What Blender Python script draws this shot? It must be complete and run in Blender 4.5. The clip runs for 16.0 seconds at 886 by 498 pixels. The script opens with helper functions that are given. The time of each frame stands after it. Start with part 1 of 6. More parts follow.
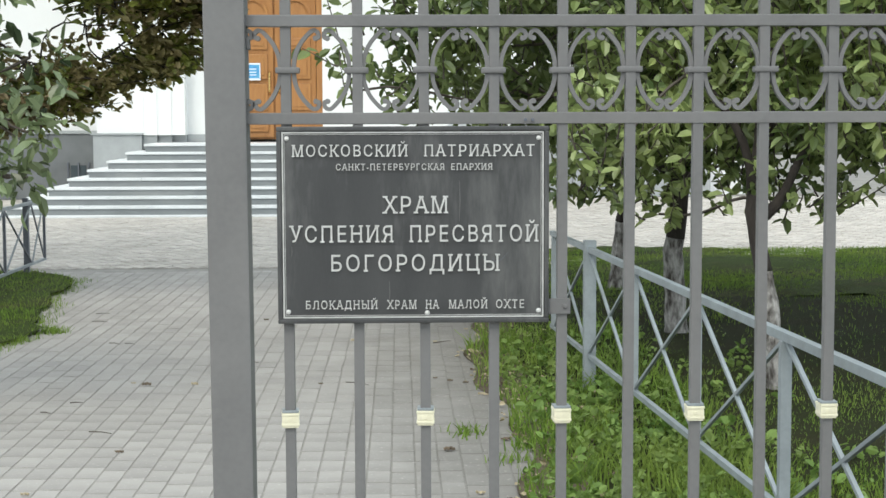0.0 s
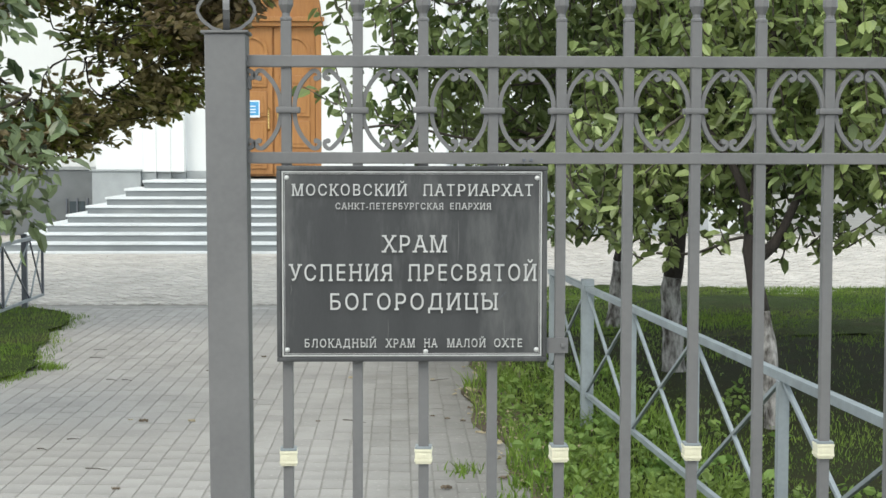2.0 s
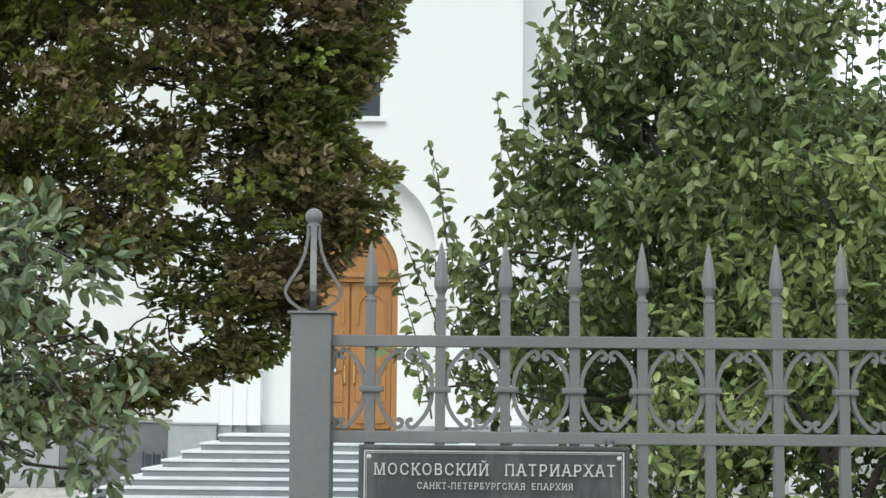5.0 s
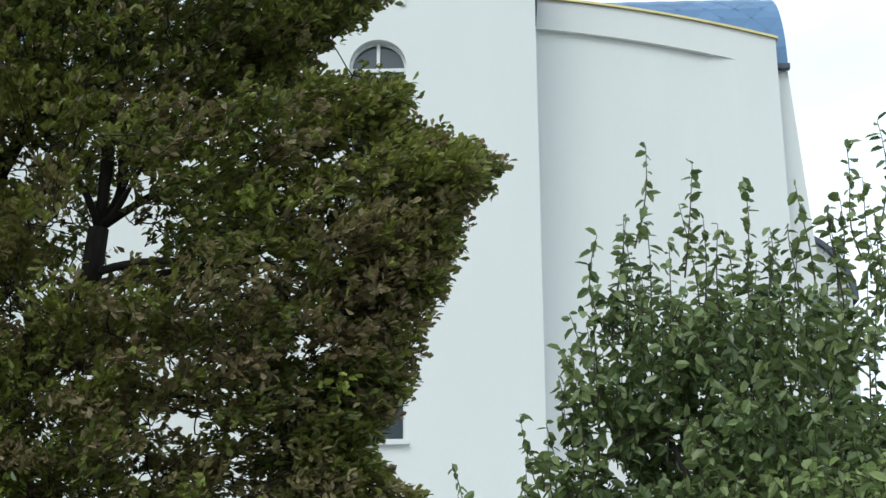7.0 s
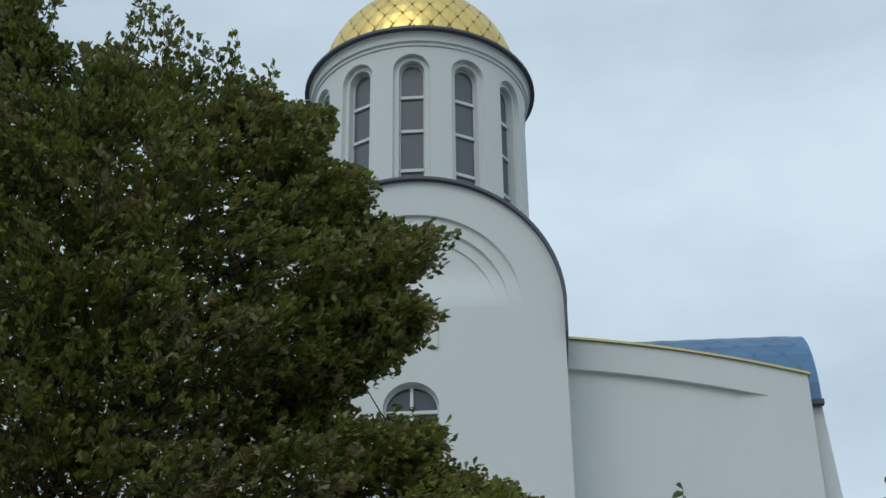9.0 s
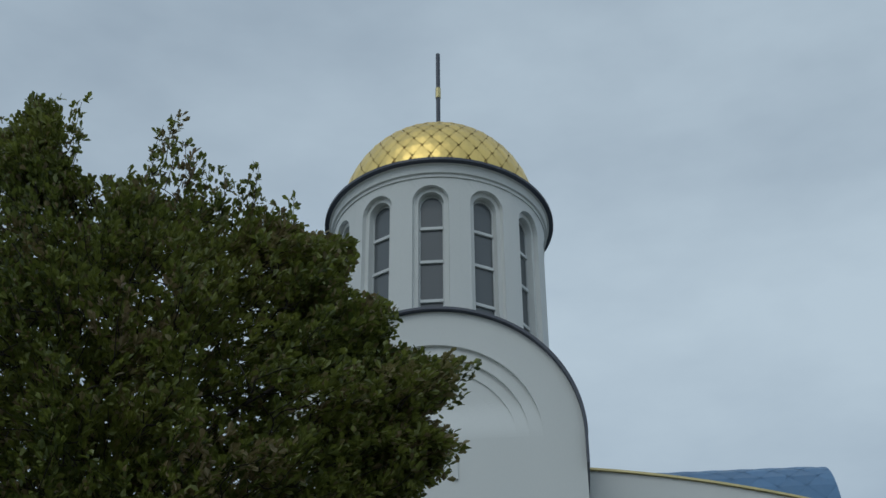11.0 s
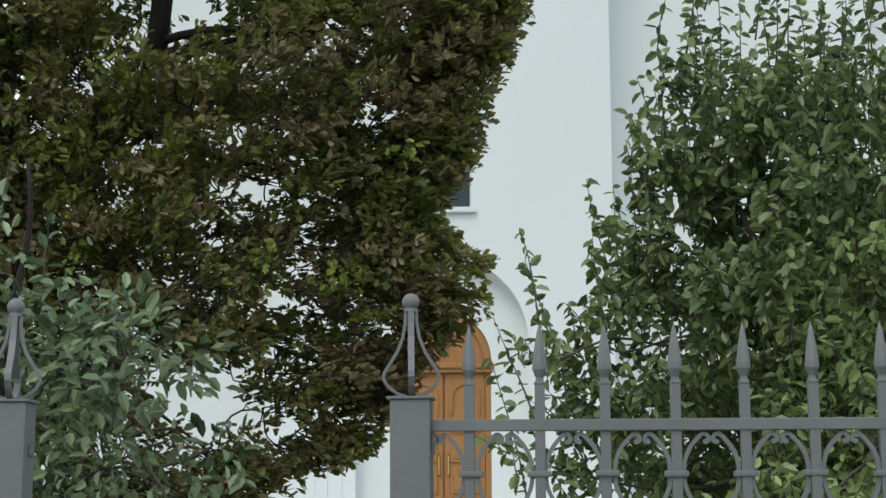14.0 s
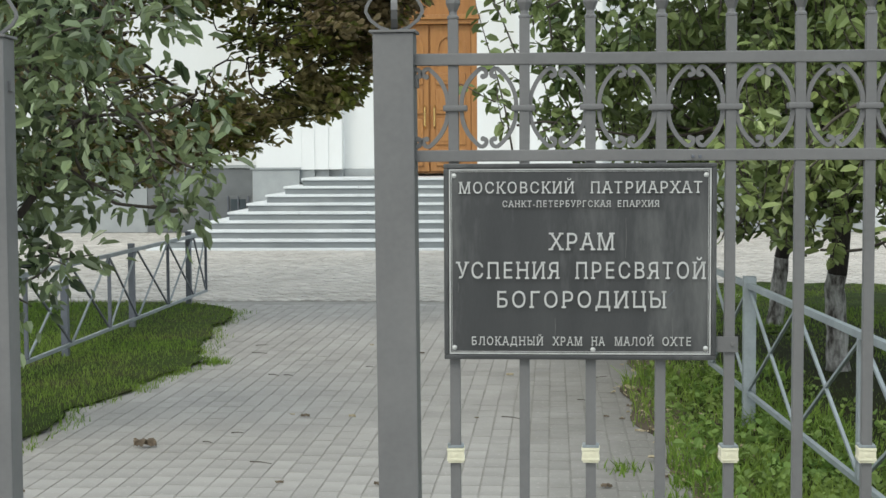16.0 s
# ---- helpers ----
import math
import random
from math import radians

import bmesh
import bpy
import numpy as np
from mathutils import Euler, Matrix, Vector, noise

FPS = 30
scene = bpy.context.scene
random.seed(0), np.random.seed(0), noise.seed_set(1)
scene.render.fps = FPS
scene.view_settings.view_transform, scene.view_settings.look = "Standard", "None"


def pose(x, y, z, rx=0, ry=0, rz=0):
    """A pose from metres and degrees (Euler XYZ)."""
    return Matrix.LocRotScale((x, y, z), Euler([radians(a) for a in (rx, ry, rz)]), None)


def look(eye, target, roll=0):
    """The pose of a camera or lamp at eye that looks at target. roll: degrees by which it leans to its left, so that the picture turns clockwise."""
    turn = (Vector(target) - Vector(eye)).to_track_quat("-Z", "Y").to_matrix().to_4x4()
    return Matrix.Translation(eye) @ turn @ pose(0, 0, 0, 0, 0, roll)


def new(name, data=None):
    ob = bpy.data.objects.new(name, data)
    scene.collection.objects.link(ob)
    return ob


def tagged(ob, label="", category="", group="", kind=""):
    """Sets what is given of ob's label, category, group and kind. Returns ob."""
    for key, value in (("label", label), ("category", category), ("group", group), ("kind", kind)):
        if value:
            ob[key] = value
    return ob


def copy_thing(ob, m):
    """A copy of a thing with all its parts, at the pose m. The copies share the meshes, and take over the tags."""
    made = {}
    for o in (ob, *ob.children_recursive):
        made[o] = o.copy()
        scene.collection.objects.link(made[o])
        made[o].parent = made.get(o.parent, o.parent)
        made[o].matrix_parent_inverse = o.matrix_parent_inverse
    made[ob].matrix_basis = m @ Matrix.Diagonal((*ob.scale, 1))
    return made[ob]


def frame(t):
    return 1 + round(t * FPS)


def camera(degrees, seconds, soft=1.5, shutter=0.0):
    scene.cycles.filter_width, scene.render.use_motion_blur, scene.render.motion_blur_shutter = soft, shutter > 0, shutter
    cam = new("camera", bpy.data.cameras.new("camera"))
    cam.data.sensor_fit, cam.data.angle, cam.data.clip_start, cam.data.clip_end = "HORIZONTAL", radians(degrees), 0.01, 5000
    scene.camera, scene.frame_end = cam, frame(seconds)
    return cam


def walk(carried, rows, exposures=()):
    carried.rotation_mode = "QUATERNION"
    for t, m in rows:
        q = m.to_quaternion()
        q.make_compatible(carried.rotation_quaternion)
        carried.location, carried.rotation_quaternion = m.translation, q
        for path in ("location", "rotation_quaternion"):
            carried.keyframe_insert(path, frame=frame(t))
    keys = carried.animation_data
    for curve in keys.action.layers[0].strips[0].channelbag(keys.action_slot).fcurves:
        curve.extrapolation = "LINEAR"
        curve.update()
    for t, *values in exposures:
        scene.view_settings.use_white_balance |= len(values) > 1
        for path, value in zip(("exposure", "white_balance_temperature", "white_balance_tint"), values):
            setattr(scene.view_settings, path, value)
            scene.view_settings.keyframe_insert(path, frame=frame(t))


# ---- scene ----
from mathutils.geometry import delaunay_2d_cdt

cam = camera(32.36, 16.0)
PATH = [
    (0, (0.318, -2.825, 1.533), (0.373, -0.833, 1.363), -0.2),
    (0.5, (0.316, -2.831, 1.534), (0.373, -0.838, 1.38), 0.2),
    (1, (0.316, -2.834, 1.534), (0.37, -0.84, 1.392), 0.3),
    (1.5, (0.315, -2.836, 1.536), (0.371, -0.841, 1.405), 0.1),
    (2, (0.316, -2.84, 1.537), (0.374, -0.844, 1.416), 0.1),
    (2.5, (0.312, -2.84, 1.538), (0.374, -0.844, 1.425), 0.1),
    (3, (0.312, -2.846, 1.544), (0.375, -0.849, 1.445), 0.1),
    (3.2, (0.31, -2.848, 1.547), (0.373, -0.851, 1.457), 0.1),
    (5.3, (0.3, -2.867, 1.592), (0.251, -0.886, 1.868), 0.5),
    (5.5, (0.299, -2.864, 1.595), (0.254, -0.891, 1.916), 0.3),
    (6, (0.299, -2.864, 1.599), (0.25, -0.912, 2.031), -0.0),
    (6.5, (0.297, -2.865, 1.601), (0.252, -0.935, 2.123), -0.2),
    (7, (0.295, -2.866, 1.602), (0.227, -0.965, 2.219), -0.3),
    (7.5, (0.298, -2.875, 1.602), (0.221, -1.013, 2.327), 0.2),
    (8, (0.299, -2.872, 1.609), (0.223, -1.053, 2.436), 0.1),
    (8.5, (0.299, -2.874, 1.613), (0.214, -1.099, 2.529), -0.4),
    (9, (0.3, -2.871, 1.619), (0.201, -1.155, 2.64), -0.7),
    (9.2, (0.3, -2.871, 1.62), (0.193, -1.178, 2.678), -0.6),
    (10.25, (0.3, -2.871, 1.617), (0.189, -1.267, 2.807), -0.7),
    (11.3, (0.298, -2.872, 1.616), (0.179, -1.226, 2.746), -0.5),
    (11.5, (0.299, -2.871, 1.614), (0.176, -1.203, 2.71), -0.7),
    (12, (0.302, -2.867, 1.609), (0.169, -1.128, 2.587), -0.7),
    (12.5, (0.307, -2.86, 1.605), (0.16, -1.035, 2.409), -0.6),
    (13, (0.306, -2.868, 1.592), (0.154, -0.969, 2.201), -0.8),
    (13.5, (0.292, -2.869, 1.586), (0.134, -0.935, 2.07), -0.4),
    (14, (0.291, -2.864, 1.574), (0.132, -0.897, 1.899), -0.1),
    (14.5, (0.29, -2.854, 1.56), (0.135, -0.867, 1.724), -0.1),
    (15, (0.292, -2.851, 1.55), (0.138, -0.857, 1.558), 0.1),
    (15.5, (0.292, -2.842, 1.543), (0.145, -0.849, 1.475), -0.0),
    (16, (0.293, -2.838, 1.539), (0.149, -0.848, 1.414), -0.3),
]
EXPOSURES = [(0.0, 0.98, 6900, 7), (3.0, 0.97, 6900, 7), (5.5, 0.78, 6650, 4), (7.0, 0.49, 6400, 3), (8.0, -0.03, 6480, 3), (9.0, -0.42, 6200, 2), (10.2, -0.8, 6050, 2), (11.5, -0.87, 6050, 2), (12.5, -0.65, 6250, 3), (13.0, -0.08, 6400, 5), (13.5, 0.18, 6450, 3), (14.5, 0.52, 6600, 3), (16.0, 0.68, 6900, 6)]
walk(cam, [(t, look(eye, target, roll)) for t, eye, target, roll in PATH], EXPOSURES)

# ---- light ----
SUN_ELEV, SUN_AZ = radians(48), radians(200)
world = bpy.data.worlds.new("sky")
scene.world = world
world.use_nodes = True
wn, wl = world.node_tree.nodes, world.node_tree.links
wn.clear()
w_out = wn.new("ShaderNodeOutputWorld")
w_bg = wn.new("ShaderNodeBackground")
w_sky = wn.new("ShaderNodeTexSky")
w_sky.sky_type, w_sky.sun_disc = "NISHITA", False
w_sky.sun_elevation, w_sky.sun_rotation = SUN_ELEV, SUN_AZ
w_sky.air_density, w_sky.dust_density, w_sky.ozone_density = 1.0, 2.0, 1.0
w_co = wn.new("ShaderNodeTexCoord")
w_map = wn.new("ShaderNodeMapping")
w_map.inputs["Scale"].default_value = (1.0, 1.0, 2.4)
w_map.inputs["Location"].default_value = (0.35, 0.2, 0.0)
w_noise = wn.new("ShaderNodeTexNoise")
w_noise.inputs["Scale"].default_value, w_noise.inputs["Detail"].default_value = 2.6, 6.0
w_noise.inputs["Roughness"].default_value = 0.52
w_ramp = wn.new("ShaderNodeValToRGB")
w_ramp.color_ramp.elements[0].position, w_ramp.color_ramp.elements[1].position = 0.30, 0.66
w_ramp.color_ramp.elements[0].color = (0.55, 0.55, 0.55, 1)
w_ramp.color_ramp.elements[1].color = (0.96, 0.96, 0.96, 1)
w_cloud = wn.new("ShaderNodeRGB")
w_cloud.outputs[0].default_value = (7.2, 8.0, 9.0, 1)
w_mix = wn.new("ShaderNodeMix")
w_mix.data_type = "RGBA"
w_bg.inputs["Strength"].default_value = 0.13
wl.new(w_co.outputs["Generated"], w_map.inputs["Vector"])
wl.new(w_map.outputs["Vector"], w_noise.inputs["Vector"])
wl.new(w_noise.outputs["Fac"], w_ramp.inputs["Fac"])
wl.new(w_ramp.outputs["Color"], w_mix.inputs["Factor"])
wl.new(w_sky.outputs["Color"], w_mix.inputs["A"])
wl.new(w_cloud.outputs[0], w_mix.inputs["B"])
wl.new(w_mix.outputs["Result"], w_bg.inputs["Color"])
wl.new(w_bg.outputs["Background"], w_out.inputs["Surface"])

sun_data = bpy.data.lights.new("sun", "SUN")
sun_data.energy, sun_data.angle, sun_data.color = 0.7, radians(25), (1.0, 0.96, 0.9)
sun = new("sun", sun_data)
sun_dir = Vector((math.sin(SUN_AZ) * math.cos(SUN_ELEV), math.cos(SUN_AZ) * math.cos(SUN_ELEV), math.sin(SUN_ELEV)))
sun.matrix_world = look(tuple(sun_dir * 60), (0, 0, 0))


# ---- materials ----
def mat(name, base, second=None, rough=0.6, metal=0.0, scale=8.0, bump=0.15, fine=60.0, bump_dist=0.004, island=0.0, objrand=0.0, contrast=0.5, spec=0.5, stretch=(1, 1, 1), dirt=None, dirt_amount=0.35):
    """A noise-mottled surface: two scales of colour variation, wear and fine relief."""
    m = bpy.data.materials.new(name)
    m.use_nodes = True
    n, l = m.node_tree.nodes, m.node_tree.links
    b = n["Principled BSDF"]
    b.inputs["Metallic"].default_value = metal
    b.inputs["Specular IOR Level"].default_value = spec
    co = n.new("ShaderNodeTexCoord")
    mp = n.new("ShaderNodeMapping")
    mp.inputs["Scale"].default_value = stretch
    l.new(co.outputs["Object"], mp.inputs["Vector"])
    big = n.new("ShaderNodeTexNoise")
    big.inputs["Scale"].default_value, big.inputs["Detail"].default_value = scale, 5.0
    l.new(mp.outputs["Vector"], big.inputs["Vector"])
    small = n.new("ShaderNodeTexNoise")
    small.inputs["Scale"].default_value, small.inputs["Detail"].default_value = fine, 4.0
    l.new(mp.outputs["Vector"], small.inputs["Vector"])
    add = n.new("ShaderNodeMath")
    add.operation = "MULTIPLY_ADD"
    add.inputs[1].default_value = 0.4
    l.new(small.outputs["Fac"], add.inputs[0])
    l.new(big.outputs["Fac"], add.inputs[2])
    ramp = n.new("ShaderNodeMapRange")
    ramp.inputs["From Min"].default_value, ramp.inputs["From Max"].default_value = 0.7 - contrast / 2, 0.7 + contrast / 2
    l.new(add.outputs[0], ramp.inputs["Value"])
    mix = n.new("ShaderNodeMix")
    mix.data_type = "RGBA"
    mix.inputs["A"].default_value = (*base, 1)
    mix.inputs["B"].default_value = (*(second or tuple(c * 0.75 for c in base)), 1)
    l.new(ramp.outputs["Result"], mix.inputs["Factor"])
    colour = mix.outputs["Result"]
    if dirt:
        patch = n.new("ShaderNodeTexNoise")
        patch.inputs["Scale"].default_value, patch.inputs["Detail"].default_value = scale * 0.3, 7.0
        patch.inputs["Roughness"].default_value = 0.7
        l.new(mp.outputs["Vector"], patch.inputs["Vector"])
        pr = n.new("ShaderNodeMapRange")
        pr.inputs["From Min"].default_value, pr.inputs["From Max"].default_value = 0.5, 0.72
        pr.inputs["To Max"].default_value = dirt_amount
        l.new(patch.outputs["Fac"], pr.inputs["Value"])
        dm = n.new("ShaderNodeMix")
        dm.data_type = "RGBA"
        dm.inputs["B"].default_value = (*dirt, 1)
        l.new(pr.outputs["Result"], dm.inputs["Factor"])
        l.new(colour, dm.inputs["A"])
        colour = dm.outputs["Result"]
    if island or objrand:
        hsv = n.new("ShaderNodeHueSaturation")
        if island:
            src = n.new("ShaderNodeNewGeometry").outputs["Random Per Island"]
        else:
            src = n.new("ShaderNodeObjectInfo").outputs["Random"]
        amount = island or objrand
        vr = n.new("ShaderNodeMapRange")
        vr.inputs["To Min"].default_value, vr.inputs["To Max"].default_value = 1 - amount, 1 + amount
        l.new(src, vr.inputs["Value"])
        l.new(vr.outputs["Result"], hsv.inputs["Value"])
        l.new(colour, hsv.inputs["Color"])
        colour = hsv.outputs["Color"]
    l.new(colour, b.inputs["Base Color"])
    rr = n.new("ShaderNodeMapRange")
    rr.inputs["To Min"].default_value, rr.inputs["To Max"].default_value = max(0.02, rough - 0.12), min(1.0, rough + 0.12)
    l.new(big.outputs["Fac"], rr.inputs["Value"])
    l.new(rr.outputs["Result"], b.inputs["Roughness"])
    if bump:
        bp = n.new("ShaderNodeBump")
        bp.inputs["Strength"].default_value, bp.inputs["Distance"].default_value = bump, bump_dist
        l.new(small.outputs["Fac"], bp.inputs["Height"])
        l.new(bp.outputs["Normal"], b.inputs["Normal"])
    return m


def leaf_mat(name, dark, light, odd, patch_scale=0.8, gloss=0.45, odd_amount=0.5, through_leaf=0.4, spec=0.5):
    """Leaves: colour differs from leaf to leaf and in soft patches of the crown; light passes through."""
    m = bpy.data.materials.new(name)
    m.use_nodes = True
    n, l = m.node_tree.nodes, m.node_tree.links
    b = n["Principled BSDF"]
    b.inputs["Roughness"].default_value = gloss
    b.inputs["Specular IOR Level"].default_value = spec
    geo = n.new("ShaderNodeNewGeometry")
    co = n.new("ShaderNodeTexCoord")
    noi = n.new("ShaderNodeTexNoise")
    noi.inputs["Scale"].default_value, noi.inputs["Detail"].default_value = patch_scale, 3.0
    l.new(co.outputs["Object"], noi.inputs["Vector"])
    m1 = n.new("ShaderNodeMix")
    m1.data_type = "RGBA"
    m1.inputs["A"].default_value, m1.inputs["B"].default_value = (*dark, 1), (*light, 1)
    l.new(geo.outputs["Random Per Island"], m1.inputs["Factor"])
    pr = n.new("ShaderNodeMapRange")
    pr.inputs["From Min"].default_value, pr.inputs["From Max"].default_value = 0.42, 0.66
    pr.inputs["To Max"].default_value = odd_amount
    l.new(noi.outputs["Fac"], pr.inputs["Value"])
    m2 = n.new("ShaderNodeMix")
    m2.data_type = "RGBA"
    m2.inputs["B"].default_value = (*odd, 1)
    l.new(pr.outputs["Result"], m2.inputs["Factor"])
    l.new(m1.outputs["Result"], m2.inputs["A"])
    l.new(m2.outputs["Result"], b.inputs["Base Color"])
    tr = n.new("ShaderNodeBsdfTranslucent")
    l.new(m2.outputs["Result"], tr.inputs["Color"])
    mx = n.new("ShaderNodeMixShader")
    mx.inputs[0].default_value = through_leaf
    l.new(b.outputs[0], mx.inputs[1])
    l.new(tr.outputs[0], mx.inputs[2])
    l.new(mx.outputs[0], n["Material Output"].inputs["Surface"])
    return m


def glass_mat(name, tint, rough=0.06):
    m = bpy.data.materials.new(name)
    m.use_nodes = True
    b = m.node_tree.nodes["Principled BSDF"]
    b.inputs["Base Color"].default_value = (*tint, 1)
    b.inputs["Roughness"].default_value = rough
    b.inputs["Specular IOR Level"].default_value = 0.6
    return m


IRON = mat("grey painted iron", (0.158, 0.157, 0.154), (0.118, 0.117, 0.116), rough=0.5, scale=6, fine=90, bump=0.12, bump_dist=0.001, dirt=(0.2, 0.19, 0.18), dirt_amount=0.4)
IRON_PALE = mat("blue-grey painted steel", (0.25, 0.285, 0.295), (0.18, 0.205, 0.215), rough=0.5, scale=7, fine=70, bump=0.1, bump_dist=0.001, dirt=(0.12, 0.12, 0.11))
IRON_DARK = mat("dark painted steel", (0.08, 0.09, 0.11), (0.12, 0.13, 0.15), rough=0.5, scale=7, fine=70, bump=0.1, bump_dist=0.001)
PLATE = mat("dark cast plaque", (0.040, 0.041, 0.042), (0.058, 0.059, 0.059), rough=0.40, metal=0.2, scale=9, fine=140, bump=0.2, bump_dist=0.0006, dirt=(0.24, 0.24, 0.23), dirt_amount=0.5, contrast=0.6, stretch=(2.2, 1, 0.5))
PLATE_STAIN = mat("pale run mark", (0.13, 0.13, 0.125), (0.09, 0.09, 0.088), rough=0.6, scale=30, fine=150)
SILVER = mat("worn silver paint", (0.62, 0.62, 0.60), (0.45, 0.45, 0.43), rough=0.42, metal=0.35, scale=40, fine=200, bump=0.2, bump_dist=0.0005)
CREAM = mat("cream plastic", (0.72, 0.69, 0.52), (0.60, 0.57, 0.42), rough=0.45, scale=30, fine=120, bump=0.05)
PLASTER = mat("white plaster", (0.745, 0.755, 0.74), (0.70, 0.715, 0.70), rough=0.85, scale=0.35, fine=30, bump=0.12, bump_dist=0.003, dirt=(0.64, 0.66, 0.65), dirt_amount=0.5, stretch=(1, 1, 0.35))
GRANITE = mat("grey granite", (0.36, 0.38, 0.38), (0.28, 0.30, 0.30), rough=0.5, scale=3, fine=80, bump=0.08, bump_dist=0.002, dirt=(0.24, 0.25, 0.24))
# darker copy of the granite: shadow of the left plinth recess in its colour
GRANITE_SHADED = mat("granite with painted shade", (0.15, 0.16, 0.165), (0.11, 0.12, 0.12), rough=0.55, scale=3, fine=80, bump=0.08, bump_dist=0.002)
# one grey granite: sky reflection painted into the treads, risers kept darker
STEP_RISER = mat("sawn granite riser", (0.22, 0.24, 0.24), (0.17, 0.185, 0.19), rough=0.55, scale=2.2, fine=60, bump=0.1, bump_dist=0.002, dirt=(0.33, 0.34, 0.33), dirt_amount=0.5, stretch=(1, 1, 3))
STEP_TREAD = mat("granite tread with painted sky sheen", (0.70, 0.72, 0.72), (0.60, 0.62, 0.62), rough=0.4, scale=3, fine=60, bump=0.06, bump_dist=0.002, dirt=(0.36, 0.37, 0.36))
GOLD = mat("gilded sheet", (0.80, 0.60, 0.21), (0.74, 0.54, 0.18), rough=0.44, metal=1.0, scale=1.2, fine=25, bump=0.08, bump_dist=0.004, objrand=0.10)
BLUE = mat("blue roof sheet", (0.075, 0.17, 0.32), (0.10, 0.205, 0.36), rough=0.45, scale=1.2, fine=40, bump=0.05, objrand=0.10)
TRIM = mat("dark roof flashing", (0.05, 0.06, 0.09), (0.08, 0.09, 0.12), rough=0.45, scale=2, fine=40)
GOLD_EDGE = mat("gold painted edge", (0.64, 0.54, 0.27), (0.5, 0.43, 0.22), rough=0.4, metal=0.6, scale=2, fine=40)
WOOD = mat("varnished orange wood", (0.42, 0.205, 0.068), (0.29, 0.125, 0.04), rough=0.42, scale=6, fine=40, bump=0.12, bump_dist=0.003, stretch=(3, 3, 0.35), contrast=0.7)
BRASS = mat("brass", (0.7, 0.5, 0.2), rough=0.3, metal=1.0, scale=20, fine=90)
GLASS = glass_mat("dark window glass", (0.06, 0.075, 0.085))
GLASS_GREY = glass_mat("grey window glass", (0.115, 0.128, 0.138), 0.12)
FRAME_WHITE = mat("white window frame", (0.72, 0.74, 0.74), (0.64, 0.66, 0.66), rough=0.5, scale=5, fine=50, bump=0.03)
PAPER = mat("printed notice", (0.75, 0.8, 0.85), (0.66, 0.72, 0.8), rough=0.6, scale=12, fine=60, bump=0.02)
PAPER_BLUE = mat("blue printed ink", (0.05, 0.22, 0.5), (0.1, 0.4, 0.6), rough=0.6, scale=14, fine=60, bump=0.02)
PAVER = mat("grey concrete paver", (0.345, 0.33, 0.305), (0.275, 0.263, 0.242), rough=0.9, scale=2, fine=110, bump=0.35, bump_dist=0.003, contrast=0.8, objrand=0.08, dirt=(0.165, 0.158, 0.14), dirt_amount=0.55)
PAVER_JOINED = mat("grey concrete pavers", (0.345, 0.33, 0.305), (0.275, 0.263, 0.242), rough=0.9, scale=2, fine=110, bump=0.35, bump_dist=0.003, contrast=0.8, island=0.08, dirt=(0.165, 0.158, 0.14), dirt_amount=0.55)
PAVER_PALE = mat("pale concrete pavers", (0.48, 0.45, 0.405), (0.38, 0.355, 0.315), rough=0.9, scale=1.2, fine=60, bump=0.3, bump_dist=0.003, island=0.13, dirt=(0.27, 0.25, 0.22), dirt_amount=0.4)
JOINT = mat("sandy joint", (0.29, 0.28, 0.255), (0.20, 0.19, 0.17), rough=1.0, scale=5, fine=150, bump=0.5, dirt=(0.28, 0.27, 0.24), dirt_amount=0.6)
SOIL = mat("dry soil", (0.13, 0.105, 0.078), (0.075, 0.062, 0.045), rough=1.0, spec=0.1, scale=4, fine=70, bump=0.7, bump_dist=0.012, dirt=(0.08, 0.095, 0.04), dirt_amount=0.6)
# near-black base: the pear trees' shade is painted into this turf colour
TURF_SHADED = mat("turf", (0.020, 0.030, 0.009), (0.028, 0.027, 0.014), rough=1.0, spec=0.08, scale=3, fine=90, bump=0.8, bump_dist=0.02)
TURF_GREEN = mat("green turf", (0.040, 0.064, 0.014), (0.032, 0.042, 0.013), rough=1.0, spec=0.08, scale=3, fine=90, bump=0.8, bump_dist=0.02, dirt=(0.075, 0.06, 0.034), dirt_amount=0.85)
GRASS = leaf_mat("grass blades", (0.07, 0.13, 0.02), (0.20, 0.31, 0.055), (0.24, 0.30, 0.075), patch_scale=0.9, gloss=0.6, odd_amount=0.5, through_leaf=0.35, spec=0.15)
WEED = leaf_mat("weed leaves", (0.08, 0.15, 0.03), (0.22, 0.34, 0.09), (0.24, 0.28, 0.09), patch_scale=2.0, gloss=0.5, spec=0.25)
BARK = mat("dark rough bark", (0.045, 0.036, 0.03), (0.025, 0.02, 0.017), rough=0.95, scale=14, fine=60, bump=0.9, bump_dist=0.015, stretch=(1, 1, 0.3))
LIMEWASH = mat("worn limewash on bark", (0.40, 0.39, 0.37), (0.045, 0.038, 0.032), rough=0.95, scale=16, fine=60, bump=1.0, bump_dist=0.02, stretch=(1, 1, 0.45), contrast=0.34)
TWIG = mat("grey twig", (0.09, 0.075, 0.06), (0.06, 0.05, 0.04), rough=0.9, scale=20, fine=80)
LEAF_PEAR = leaf_mat("pear leaves", (0.05, 0.086, 0.026), (0.225, 0.29, 0.112), (0.28, 0.33, 0.12), patch_scale=1.6, gloss=0.27, odd_amount=0.45, through_leaf=0.34)
